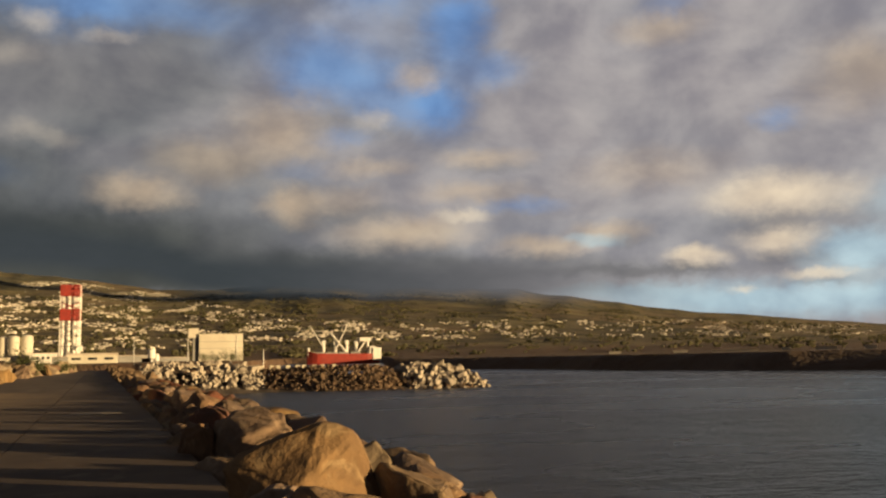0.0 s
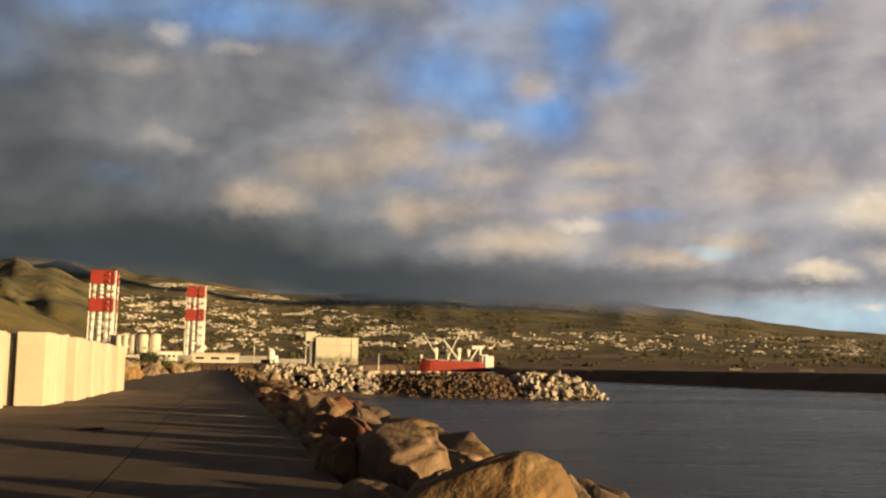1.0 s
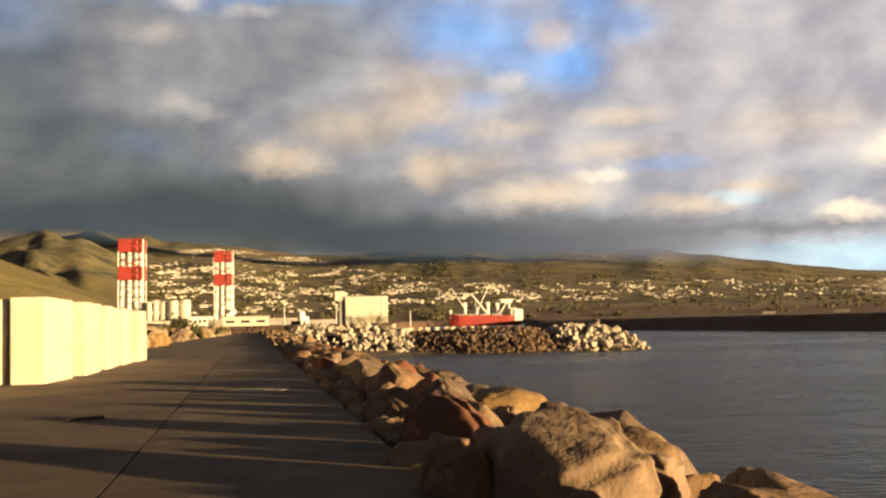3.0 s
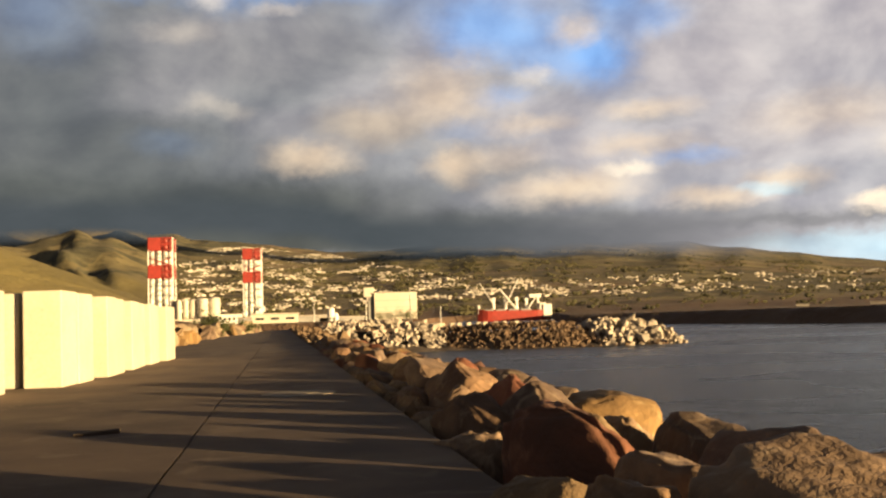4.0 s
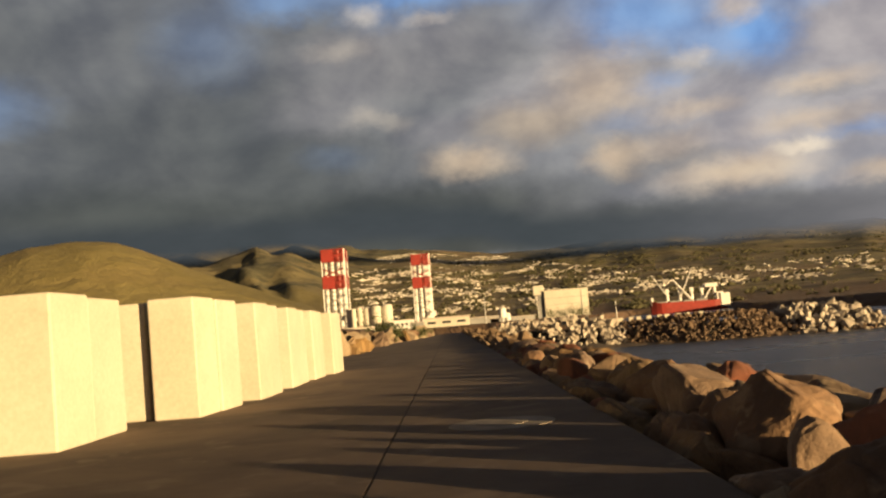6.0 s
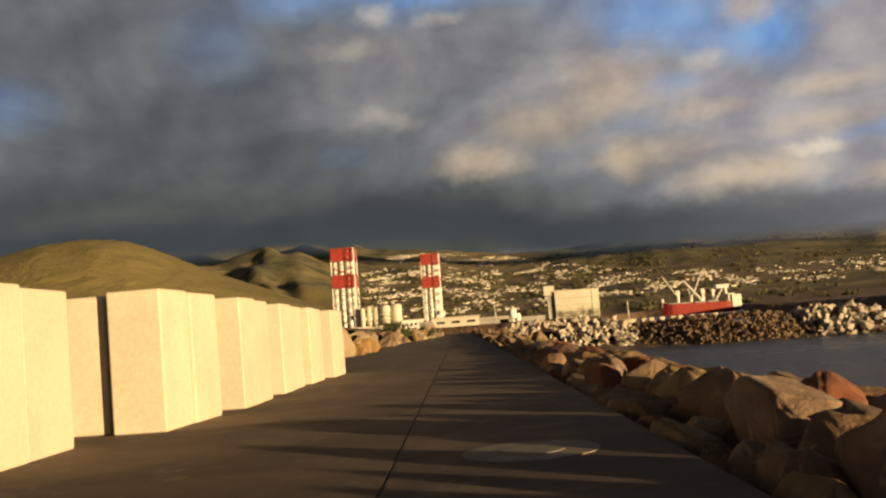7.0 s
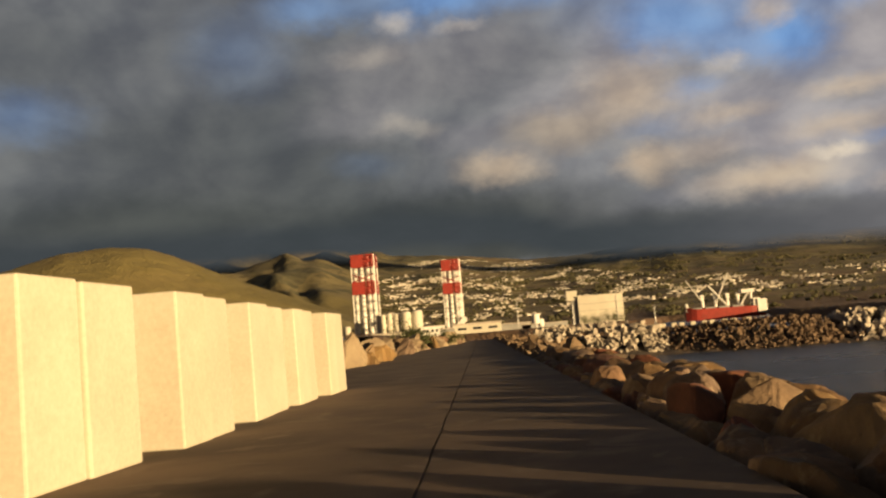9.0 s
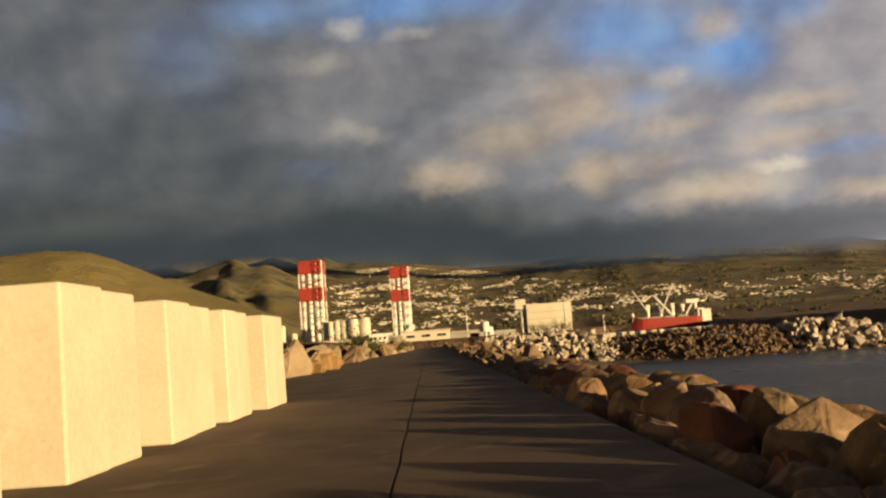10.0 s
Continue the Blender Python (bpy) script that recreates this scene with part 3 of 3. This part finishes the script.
while y < 175:
    s = rng.uniform(1.0, 2.2)
    ob = new("boulder", rng.choice(landward))
    ob.matrix_basis = pose(left_edge(y) - rng.uniform(.2, 1.0), y, rng.uniform(.15, .55), rng.uniform(-50, 50), rng.uniform(-50, 50), rng.uniform(0, 360)) @ Matrix.Scale(s, 4)
    tagged(ob, "large tan basalt boulder heaped on the landward road edge", "boulder", "boulders on the landward side")
    far_boulder("ROCK", (left_edge(y) - rng.uniform(1.8, 3.2), y + rng.uniform(-1, 1), rng.uniform(.3, .9)), rng.uniform(.8, 1.2))
    y += s * rng.uniform(1.35, 1.9)
for bucket, mat, label in (("ROCK", ROCK, "tan boulders heaped along both sides of the far jetty"), ("GREY", GREYROCK, "pale grey boulders heaped on the breakwater"),
                           ("RUBBLE", RUBBLE, "dark brown rubble of the breakwater core")):
    vs, fs, base = [], [], 0
    for v, f in far_rows[bucket]:
        vs.append(v)
        fs.extend([[i + base for i in q] for q in f])
        base += len(v)
    me = rock_mesh("boulders", np.concatenate(vs), fs, mat, False)
    tagged(new("boulders", me), label, "boulders", kind="stuff")
# bank below the heaps, its dark tone standing in for the shaded hollows
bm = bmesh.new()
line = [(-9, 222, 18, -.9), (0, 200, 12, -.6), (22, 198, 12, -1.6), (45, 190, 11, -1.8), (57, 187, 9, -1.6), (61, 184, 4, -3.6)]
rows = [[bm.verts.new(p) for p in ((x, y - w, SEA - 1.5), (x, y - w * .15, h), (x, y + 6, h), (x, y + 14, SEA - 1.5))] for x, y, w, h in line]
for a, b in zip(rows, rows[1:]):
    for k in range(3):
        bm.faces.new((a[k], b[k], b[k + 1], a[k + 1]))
tagged(mesh_object("breakwater_bed", bm, BED), "rubble bank coloured dark for the shade between the breakwater boulders", "breakwater", kind="structure")

SHINGLE = material("brown_shingle", (.15, .115, .085), (.10, .078, .06), .5, .95, .8, 12, depth=.05)
bm = bmesh.new()
rows = []
for k in range(34):
    x = -2 + 1.5 * k
    y0 = float(np.interp(x, [-2, 6, 12, 22, 34, 48], [150, 166, 175, 178, 174, 170])) + .8 * math.sin(x * 1.3) + .5 * math.sin(x * 3.1)
    rows.append([bm.verts.new((x, y0 + d, SEA + h + .06 * math.sin(x * 2 + d))) for d, h in ((0, -.25), (2, .12), (6, .45), (12, .9), (20, 1.3))])
for a, b in zip(rows, rows[1:]):
    for k in range(4):
        bm.faces.new((a[k], b[k], b[k + 1], a[k + 1]))
tagged(mesh_object("shore", bm, SHINGLE, smooth=True), "brown shingle beach at the foot of the breakwater", "beach", kind="structure")

# ---- concrete blocks along the road ----
def concrete_block(x, y0, y1, depth, h, turn, seed):
    """A cast block whose road face stands at x, from y0 to y1."""
    bm = bmesh.new()
    add_box(bm, (-depth, 0, 0), (0, y1 - y0, h), .035)
    for v in bm.verts:
        v.co.x -= .012 * v.co.z
    ob = mesh_object("concrete_block", bm, CONCRETE)
    ob.matrix_basis = pose(x, y0, 0, 0, 0, turn)
    return tagged(ob, "tall pale concrete block standing at the roadside", "concrete block", "row of concrete blocks")


for n, (x, y0, y1, depth, h, turn) in enumerate([
        (-6.40, 38.8, 40.15, 2.1, 2.36, 1), (-6.45, 40.17, 41.6, 2.1, 2.32, 2), (-6.76, 43.42, 45.6, 2.2, 2.32, 1),
        (-5.70, 43.18, 44.45, .92, 2.36, -1), (-5.63, 44.47, 45.85, 2.1, 2.33, -1),
        (-5.50, 47.08, 48.3, 2.1, 2.31, 0), (-5.54, 48.32, 49.58, 2.1, 2.28, 1),
        (-5.62, 51.1, 52.5, 2.1, 2.27, 2), (-5.72, 52.52, 54.05, 2.1, 2.24, 2),
        (-5.72, 54.9, 55.9, 2.1, 2.24, 1), (-5.76, 55.92, 56.95, 2.1, 2.22, 1),
        (-5.66, 58.1, 59.1, 2.1, 2.2, 0), (-5.68, 59.12, 60.25, 2.1, 2.2, 0)]):
    concrete_block(x, y0, y1, depth, h, turn, n)

# ---- manhole in the road ----
hole = empty("manhole", pose(.06, 38.15, 0), label="round weathered concrete manhole ring set in the road", category="manhole")
bm = bmesh.new()
add_tube(bm, (0, 0, -.05), (0, 0, .008), .74, .72, 40)
part("ring", bm, COVER, hole)
part("cover", add_tube(bmesh.new(), (0, 0, 0), (0, 0, .014), .36, .35, 32), COVER, hole)


# ---- scrap on the road ----
bm = add_box(bmesh.new(), (-.28, -.07, .0), (.28, .07, .04), .01)
for v in bm.verts:
    v.co.y += .07 * math.sin(v.co.x * 5.0)
    v.co.z *= 1 + .5 * math.sin(v.co.x * 4.0 + 1)
scrap = mesh_object("timber_scrap", bm, BARK)
scrap.matrix_basis = pose(-2.43, 32.6, 0, 0, 0, 6)
tagged(scrap, "dark splintered piece of timber lying on the road", "timber")

# ---- power station ----
def chimney(x, y, top, w, label):
    """Clustered flues in a lattice frame, painted in red and white bands."""
    base = 2.0
    root = empty("chimney", pose(x, y, base), label=label, category="chimney", group="chimneys of the power station")
    h = top - base
    bands = [(0, .54, 0), (.54, .68, 1), (.68, .855, 0), (.855, 1.0, 1)]
    r = w * .088
    for px, py in ((-.34, -.30), (-.06, -.34), (.20, -.30), (-.20, .25), (.30, .22)):
        bm = bmesh.new()
        for a, b, m in bands:
            add_tube(bm, (px * w * (1.12 if a == 0 else 1), py * w, a * h), (px * w, py * w, b * h), r, n=14, mat=m)
        part("flue", bm, [WHITE, RED], root)
    corners = [(-.47, -.47), (.47, -.47), (.47, .47), (-.47, .47)]
    for cx, cy in corners:
        bm = bmesh.new()
        for a, b, m in bands:
            add_tube(bm, (cx * w, cy * w, a * h), (cx * w, cy * w, b * h), w * .026, n=6, mat=m)
        part("frame_post", bm, [WHITE, RED], root)
    levels = [.05, .2, .34, .45, .54, .61, .68, .77, .855, .93, .995]
    for k, z in enumerate(levels):
        bm = bmesh.new()
        red = .53 < z < .69 or z > .85
        for a, b in zip(corners, corners[1:] + corners[:1]):
            add_tube(bm, (a[0] * w, a[1] * w, z * h), (b[0] * w, b[1] * w, z * h), w * (.026 if red else .016), n=6)
            if k + 1 < len(levels):
                top_ = levels[k + 1] * h
                add_tube(bm, (a[0] * w, a[1] * w, z * h), (b[0] * w, b[1] * w, top_), w * (.02 if red else .012), n=6)
                add_tube(bm, (b[0] * w, b[1] * w, z * h), (a[0] * w, a[1] * w, top_), w * (.02 if red else .012), n=6)
        part("platform_frame", bm, RED if red else STEEL, root)
    for z0, z1 in ((.545, .675), (.86, .995)):
        part("wind_screen", box((-.47 * w, -.50 * w, z0 * h), (.02 * w, -.46 * w, z1 * h)), RED, root, "red painted sheet screen")
        part("guard_rail", box((.02 * w, -.49 * w, (z0 + .05) * h), (.47 * w, -.46 * w, (z0 + .068) * h)), RED, root)
    part("ladder", tube((.50 * w, -.42 * w, 0), (.50 * w, -.42 * w, h), w * .02, n=6), WHITE, root)
    part("service_platform", box((.44 * w, -.6 * w, .16 * h), (.66 * w, -.3 * w, .21 * h)), WHITE, root)
    return root


chimney(-129.8, 800, 74, 20.0, "tall red and white banded cluster chimney in a lattice frame")
chimney(-56.3, 800, 63.5, 15.5, "red and white banded cluster chimney in a lattice frame, the shorter")


def silo(x, y, r, h):
    root = empty("silo", pose(x, y, 1.5), label="pale upright storage silo with a domed cap", category="silo", group="silos at the power station")
    part("shell", tube((0, 0, 0), (0, 0, h), r, n=20), CREAMY, root)
    part("cap", tube((0, 0, h), (0, 0, h + r * .22), r, r * .55, 20), WHITE, root)


for x, r, h in ((-97.5, 3.0, 19), (-90, 3.8, 19.5), (-81.5, 4.2, 20), (-108, 2.0, 19), (-112.5, 2.0, 19.5), (-103, 2.0, 19), (-137.5, 2.6, 12)):
    silo(x, 745 + 3 * math.sin(x), r, h)


def shed(x, y, w, d, h, wall=CREAMY, label="pale flat-roofed industrial shed", z=1.0, turn=0.0, windows=0):
    root = empty("industrial_shed", pose(x, y, z, 0, 0, turn), label=label, category="shed", group="industrial sheds behind the breakwater")
    part("wall", box((-w / 2, 0, 0), (w / 2, d, h)), wall, root)
    part("roof", box((-w / 2 - .4, -.4, h), (w / 2 + .4, d + .4, h + .5)), ROOF, root)
    for k in range(windows):
        x0 = -w / 2 + (k + .5) * w / windows
        part("window", box((x0 - w / windows * .28, -.06, h * .45), (x0 + w / windows * .28, .05, h * .7)), GLASS, root)
    return root


shed(-68, 720, 17, 12, 7.5, WHITE, "low white industrial shed beside the silos", windows=5)
shed(-105, 700, 32, 18, 4.5, CREAMY, "long low pale industrial shed at the power station", windows=8)
shed(-25, 640, 60, 25, 4.2, SHED, "long low grey shed with a flat roof")
shed(14, 640, 30, 20, 2.6, SHED, "long low grey shed with a flat roof")
shed(-15, 330, 15, 8, 3.0, CREAMY, "small pale shed near the end of the jetty", windows=3)
for x in (-184, -170, -158, -150):
    silo(x, 765, 2.4, 19)
for a_, r_, w_, h_ in ((36.3, 560, 26, 1.0), (33.0, 640, 9, 1.2), (41.2, 700, 14, 1.8), (43.6, 660, 7, 2.2), (29.0, 740, 9, 1.2), (39.0, 720, 6, 2)):
    x, y, z = place(a_, r_)
    shed(x, y, w_, 8, h_, CREAMY, "long low pale shed on the far shore", z, -a_)
for x, y, r, h in ((2.9, 262, 1.0, 4.6), (4.2, 264, .7, 3.2)):
    root = empty("water_tank", pose(x, y, 0), label="small white water tank on a post behind the boulders", category="tank", group="tanks behind the boulders")
    part("post", tube((0, 0, 0), (0, 0, h * .55), r * .3, n=8), STEEL, root)
    part("tank", tube((0, 0, h * .5), (0, 0, h), r, n=14), WHITE, root)
    part("tank_cap", tube((0, 0, h), (0, 0, h + .35), r, r * .3, 14), WHITE, root)

# ---- the square building with a stair tower ----
hall = empty("warehouse", pose(33.5, 430, .5), label="tall cream windowless warehouse with a rooftop box", category="warehouse")
part("wall", box((-9.6, 0, 0), (9.5, 16, 12.2), .05), CREAMY, hall)
for z in (3.1, 6.1, 9.1):
    part("wall_joint", box((-9.63, -.05, z), (9.53, .0, z + .15)), SHED, hall)
part("parapet", box((-9.8, -.25, 12.2), (9.7, 16.3, 12.7), .05), CREAMY, hall)
part("rooftop_box", box((-14.2, 1, 11.0), (-9.65, 6, 15.2), .05), CREAMY, hall)
part("stair_tower", box((-12.2, 1.4, 0), (-9.62, 6, 11.0), .05), SHED, hall)
part("rain_pipe", tube((6.6, -.15, 0), (6.6, -.15, 12), .14, n=8), STEEL, hall)


def lamp_post(x, y, z, h):
    root = empty("lamp_post", pose(x, y, z), label="thin grey lamp post behind the breakwater", category="lamp post", group="lamp posts behind the breakwater")
    part("pole", tube((0, 0, 0), (0, 0, h), .16, .10, 8), STEEL, root)
    part("arm", tube((0, 0, h - .1), (.9, 0, h + .1), .06, n=6), STEEL, root)
    part("lamp_head", box((.7, -.15, h), (1.4, .15, h + .16), .03), DARKMETAL, root)


lamp_post(-1.5, 260, 0, 7.9)
lamp_post(12, 260, 0, 6.5)
lamp_post(31.6, 260, -1, 5.3)

# ---- ship ----
ship = empty("cargo_ship", pose(151.5, 900, SEA), label="red-hulled cargo ship with white deck cranes and bridge", category="ship")
bm = bmesh.new()
rows = []
for k in range(17):
    u = k / 16
    half = 8.0 * min(1, (max(1 - u, .0) / .14) ** .6, ((u + .02) / .16) ** .55)
    zt = 10.6 + 2.0 * max(0, (.12 - u) / .12) - 1.2 * u
    rows.append([bm.verts.new((-1 + u * 72, s * half * (.82 + .18 * j / 3), -1 + (zt + 1) * j / 3)) for s in (-1, 1) for j in range(4)])
for a, b in zip(rows, rows[1:]):
    for o in (0, 4):
        for j in range(3):
            bm.faces.new((a[o + j], b[o + j], b[o + j + 1], a[o + j + 1]))
    bm.faces.new((a[3], b[3], b[7], a[7]))
bm.faces.new(rows[0][:4] + rows[0][4:][::-1])
bm.faces.new(rows[-1][:4] + rows[-1][4:][::-1])
bmesh.ops.recalc_face_normals(bm, faces=bm.faces)
part("hull", bm, RED, ship, "red painted hull")
part("bow_post", box((-.6, -3, 8.0), (1.4, 3, 16.0), .2), WHITE, ship)
bridge = part("bridge", box((63, -7.5, 3), (71.5, 7.5, 15.5), .3), WHITE, ship, "white bridge block")
part("bridge_deck", box((60, -6, 9.2), (66, 6, 16.8), .2), WHITE, bridge)
part("window_band", box((59.9, -5.5, 14.2), (60.02, 5.5, 15.8)), GLASS, bridge)
part("wheelhouse", box((50, -6, 22.0), (61.5, 6, 25.5), .2), WHITE, bridge)
part("bridge_leg", tube((59.5, 0, 15), (59.5, 0, 22.2), 1.3, n=10), WHITE, bridge)
for k in range(4):
    part("hatch_cover", box((4 + 12.5 * k, -5, 9.8), (13.5 + 12.5 * k, 5, 11.6), .15), STEEL, ship)
# deck cranes: post, boom foot and boom tip along the ship, boom thickness
for x, fx, fz, bx, bz, r in ((15.2, 13.6, 18, 1.6, 37.4, .45), (27.0, 26, 12.5, 40, 41, .55), (38.2, 38.4, 9.5, 21.4, 31, 1.0), (47.7, 48, 10, 58.8, 25.5, .8)):
    crane = part("deck_crane", tube((x, 0, 9), (x, 0, 21.5), 1.5, n=12), WHITE, ship)
    part("crane_house", box((x - 1.7, -1.8, 19), (x + 1.7, 1.8, 23), .3), WHITE, crane)
    bm = bmesh.new()
    for s in (-1.2, 1.2):
        add_tube(bm, (fx, s - 2.4, fz), (bx, s * .4 - 2.4, bz), r, r * .8, 8)
    part("crane_boom", bm, WHITE, crane)
    part("hoist_cable", tube((x, -1, 22.5), (bx, -2.4, bz), .12, n=5), DARKMETAL, crane)

# blocks in a row on the quay in front of the ship
for k, x in enumerate((23.0, 24.9, 26.2, 28.1, 30.0, 31.3, 33.4, 35.0, 37.4)):
    ob = mesh_object("quay_block", box((0, 0, 0), (.85, .9, 1.35), .06), CONCRETE)
    ob.matrix_basis = pose(x, 194, -1.15, 0, 0, 12 * math.sin(k * 3.1))
    tagged(ob, "pale concrete block standing on the breakwater", "concrete block", "blocks on the breakwater")

# ---- shrub at the roadside ----
def shrub(x, y, z, s, seed):
    rng = np.random.default_rng(seed)
    root = empty("shrub", pose(x, y, z), label="dusty olive-green shrub on stony ground", category="shrub", group="shrubs at the roadside")
    bm = bmesh.new()
    tips = []
    for _ in range(9):
        tip = Vector(rng.normal(0, .45, 3) * s)
        tip.z = abs(tip.z) * .8 + .5 * s
        add_tube(bm, (0, 0, 0), tip, .04, .012, 5)
        tips.append(tip)
    part("branches", bm, BARK, root)
    vs, fs = [], []
    for _ in range(1100):
        p = np.array(tips[rng.integers(9)]) * rng.uniform(.45, 1.15) + rng.normal(0, .17 * s, 3)
        p[2] = abs(p[2])
        a, b = rng.normal(0, .075, 3), rng.normal(0, .05, 3)
        i = len(vs)
        vs += [p - a, p + b, p + a, p - b]
        fs.append((i, i + 1, i + 2, i + 3))
    me = bpy.data.meshes.new("leaves")
    me.from_pydata([tuple(v) for v in vs], [], fs)
    me.materials.append(BUSH)
    new("leaves", me).parent = root


shrub(-11.0, 128, .1, 2.0, 1)
shrub(-12.5, 132, .1, 2.2, 2)
shrub(-10.4, 150, .1, 1.4, 3)
for k, x in enumerate((24, 27, 29.5, 32.5, 35, 37.5)):
    shrub(x, 395 + 2 * (k % 3), .6, 3.6 + .5 * math.sin(k * 2.3), 10 + k)

# ---- town on the slopes ----
rng = random.Random(9)
vs, fs, mi = [], [], []


def add_house(x, y, z, w, d, h, turn, gable):
    c, s = math.cos(turn), math.sin(turn)
    i = len(vs)
    for px, py in ((-w, -d), (w, -d), (w, d), (-w, d)):
        for pz in (-6, h):
            vs.append((x + px * c - py * s, y + px * s + py * c, z + pz))
    for px in (-w, w):
        vs.append((x + px * c * .9, y + px * s * .9, z + h + gable))
    for a in range(4):
        b = (a + 1) % 4
        fs.append((i + 2 * a, i + 2 * b, i + 2 * b + 1, i + 2 * a + 1))
        mi.append(0)
    fs.extend([(i + 1, i + 3, i + 9, i + 8), (i + 5, i + 7, i + 8, i + 9), (i + 3, i + 5, i + 9), (i + 7, i + 1, i + 8)])
    mi.extend([1, 1, 1, 1])



def house_block(size):
    """A white house with a low hipped tin roof, its parts under one thing."""
    w, d, h = size
    root = empty("house", Matrix(), label="small white house with a low tin roof on the slope", category="house", group="houses on the slope")
    part("wall", box((-w, -d, -5), (w, d, h)), HOUSE, root)
    bm = bmesh.new()
    c = [bm.verts.new((a * (w + .4), b * (d + .4), h)) for a, b in ((-1, -1), (1, -1), (1, 1), (-1, 1))]
    r0, r1 = bm.verts.new((-w * .6, 0, h + 1.0)), bm.verts.new((w * .6, 0, h + 1.0))
    for f in ((c[0], c[1], r1, r0), (c[2], c[3], r0, r1), (c[1], c[2], r1), (c[3], c[0], r0), c[::-1]):
        bm.faces.new(f)
    part("roof", bm, ROOF, root)
    return root


models = [house_block(s) for s in ((2.6, 2.6, 1.4), (3.6, 2.8, 1.5), (2.0, 2.2, 1.8), (6.0, 3.6, 1.6))]
used = [False] * len(models)


def town_spot():
    """Somewhere in the built-up belts, which follow the slope's contours."""
    while True:
        az_, r_ = rng.uniform(-9.5, 45), 1150 + 3150 * rng.random() ** .85
        z = ground_z(az_, r_)
        up = math.degrees(math.atan2(z, r_))
        ceiling_ = np.interp(az_, [-9.5, -6, 0, 5, 10, 16, 24, 34, 45], [3.4, 4.9, 4.3, 3.2, 2.4, 2.1, 2.2, 1.9, 1.2])
        keep = np.interp(az_, [-9, 4, 12, 20, 30, 45], [1, .95, .9, .6, .3, .2])
        floor_ = np.interp(az_, [-9.5, 2, 6, 20, 45], [.7, .8, 1.15, 1.1, .7])
        belt = noise.fractal(Vector((az_ * .45, up * 3.4, 1)), 1, 2, 4)
        if floor_ < up < ceiling_ and rng.random() < keep and belt > rng.uniform(-.06, .22):
            return az_, r_, z


spots = sorted((town_spot() for _ in range(4800)), key=lambda s: s[1])
for n, (az_, r_, z) in enumerate(spots):
    x, y, _ = place(az_, r_)
    turn = -az_ + rng.gauss(0, 22)
    if n < 170:
        k = rng.choices(range(4), (5, 3, 3, 1.2))[0]
        if used[k]:
            copy_thing(models[k], pose(x, y, z, 0, 0, turn))
        else:
            models[k].matrix_basis, used[k] = pose(x, y, z, 0, 0, turn), True
    else:
        add_house(x, y, z, rng.uniform(1.2, 2.8) * (2.6 if rng.random() < .10 else 1), rng.uniform(1.4, 2.6), rng.uniform(.5, 1.9), radians(turn), rng.uniform(.2, .6))
me = bpy.data.meshes.new("houses")
me.from_pydata(vs, [], fs)
me.materials.append(HOUSE)
me.materials.append(ROOF)
me.polygons.foreach_set("material_index", mi)
tagged(new("houses", me), "small white houses scattered over the green slopes", "houses", kind="stuff")


# ---- trees between the houses and along the plain ----
def clump(seed):
    """One ragged tuft of foliage: a low-poly lump with its corners pushed in and out."""
    rng = np.random.default_rng(seed)
    bm = bmesh.new()
    bmesh.ops.create_icosphere(bm, subdivisions=1, radius=1)
    for v in bm.verts:
        v.co *= rng.uniform(.6, 1.25)
        v.co.z *= .8
    bm.verts.index_update()
    v = np.array([v.co[:] for v in bm.verts])
    f = np.array([[q.index for q in face.verts] for face in bm.faces])
    bm.free()
    return v, f


WOODS = material("far_tree_leaves", (.052, .052, .024), (.085, .078, .036), .05, .9, 0)
tufts = [clump(60 + k) for k in range(8)]
vs, fs, base = [], [], 0
spots = []
while len(spots) < 2600:
    az_, r_ = rng.uniform(-10, 45), 900 + 2900 * rng.random() ** 1.2
    z = ground_z(az_, r_)
    up = math.degrees(math.atan2(z, r_))
    grove = noise.fractal(Vector((az_ * .5 + 30, up * 3.0, 5)), 1, 2, 4)
    if .12 < up < 3.9 and grove > rng.uniform(-.15, .35) and rng.random() < np.interp(az_, [8, 20], [1, .45]):
        spots.append((az_, r_))
for az_, r_ in spots:
    x, y, z = place(az_, r_)
    size = rng.uniform(1.5, 3.2) * (1 + r_ / 4000)
    for _ in range(rng.choice((2, 3, 4))):
        v, f = tufts[rng.randrange(8)]
        vs.append(v * size * rng.uniform(.5, 1.0) + np.array((x + rng.gauss(0, size * 1.2), y + rng.gauss(0, size), z + size * rng.uniform(.2, .9))))
        fs.append(f + base)
        base += len(v)
me = bpy.data.meshes.new("far_trees")
me.from_pydata(np.concatenate(vs).tolist(), [], np.concatenate(fs).tolist())
me.materials.append(WOODS)
tagged(new("far_trees", me), "dark green trees and hedges scattered between the houses", "trees", kind="stuff")
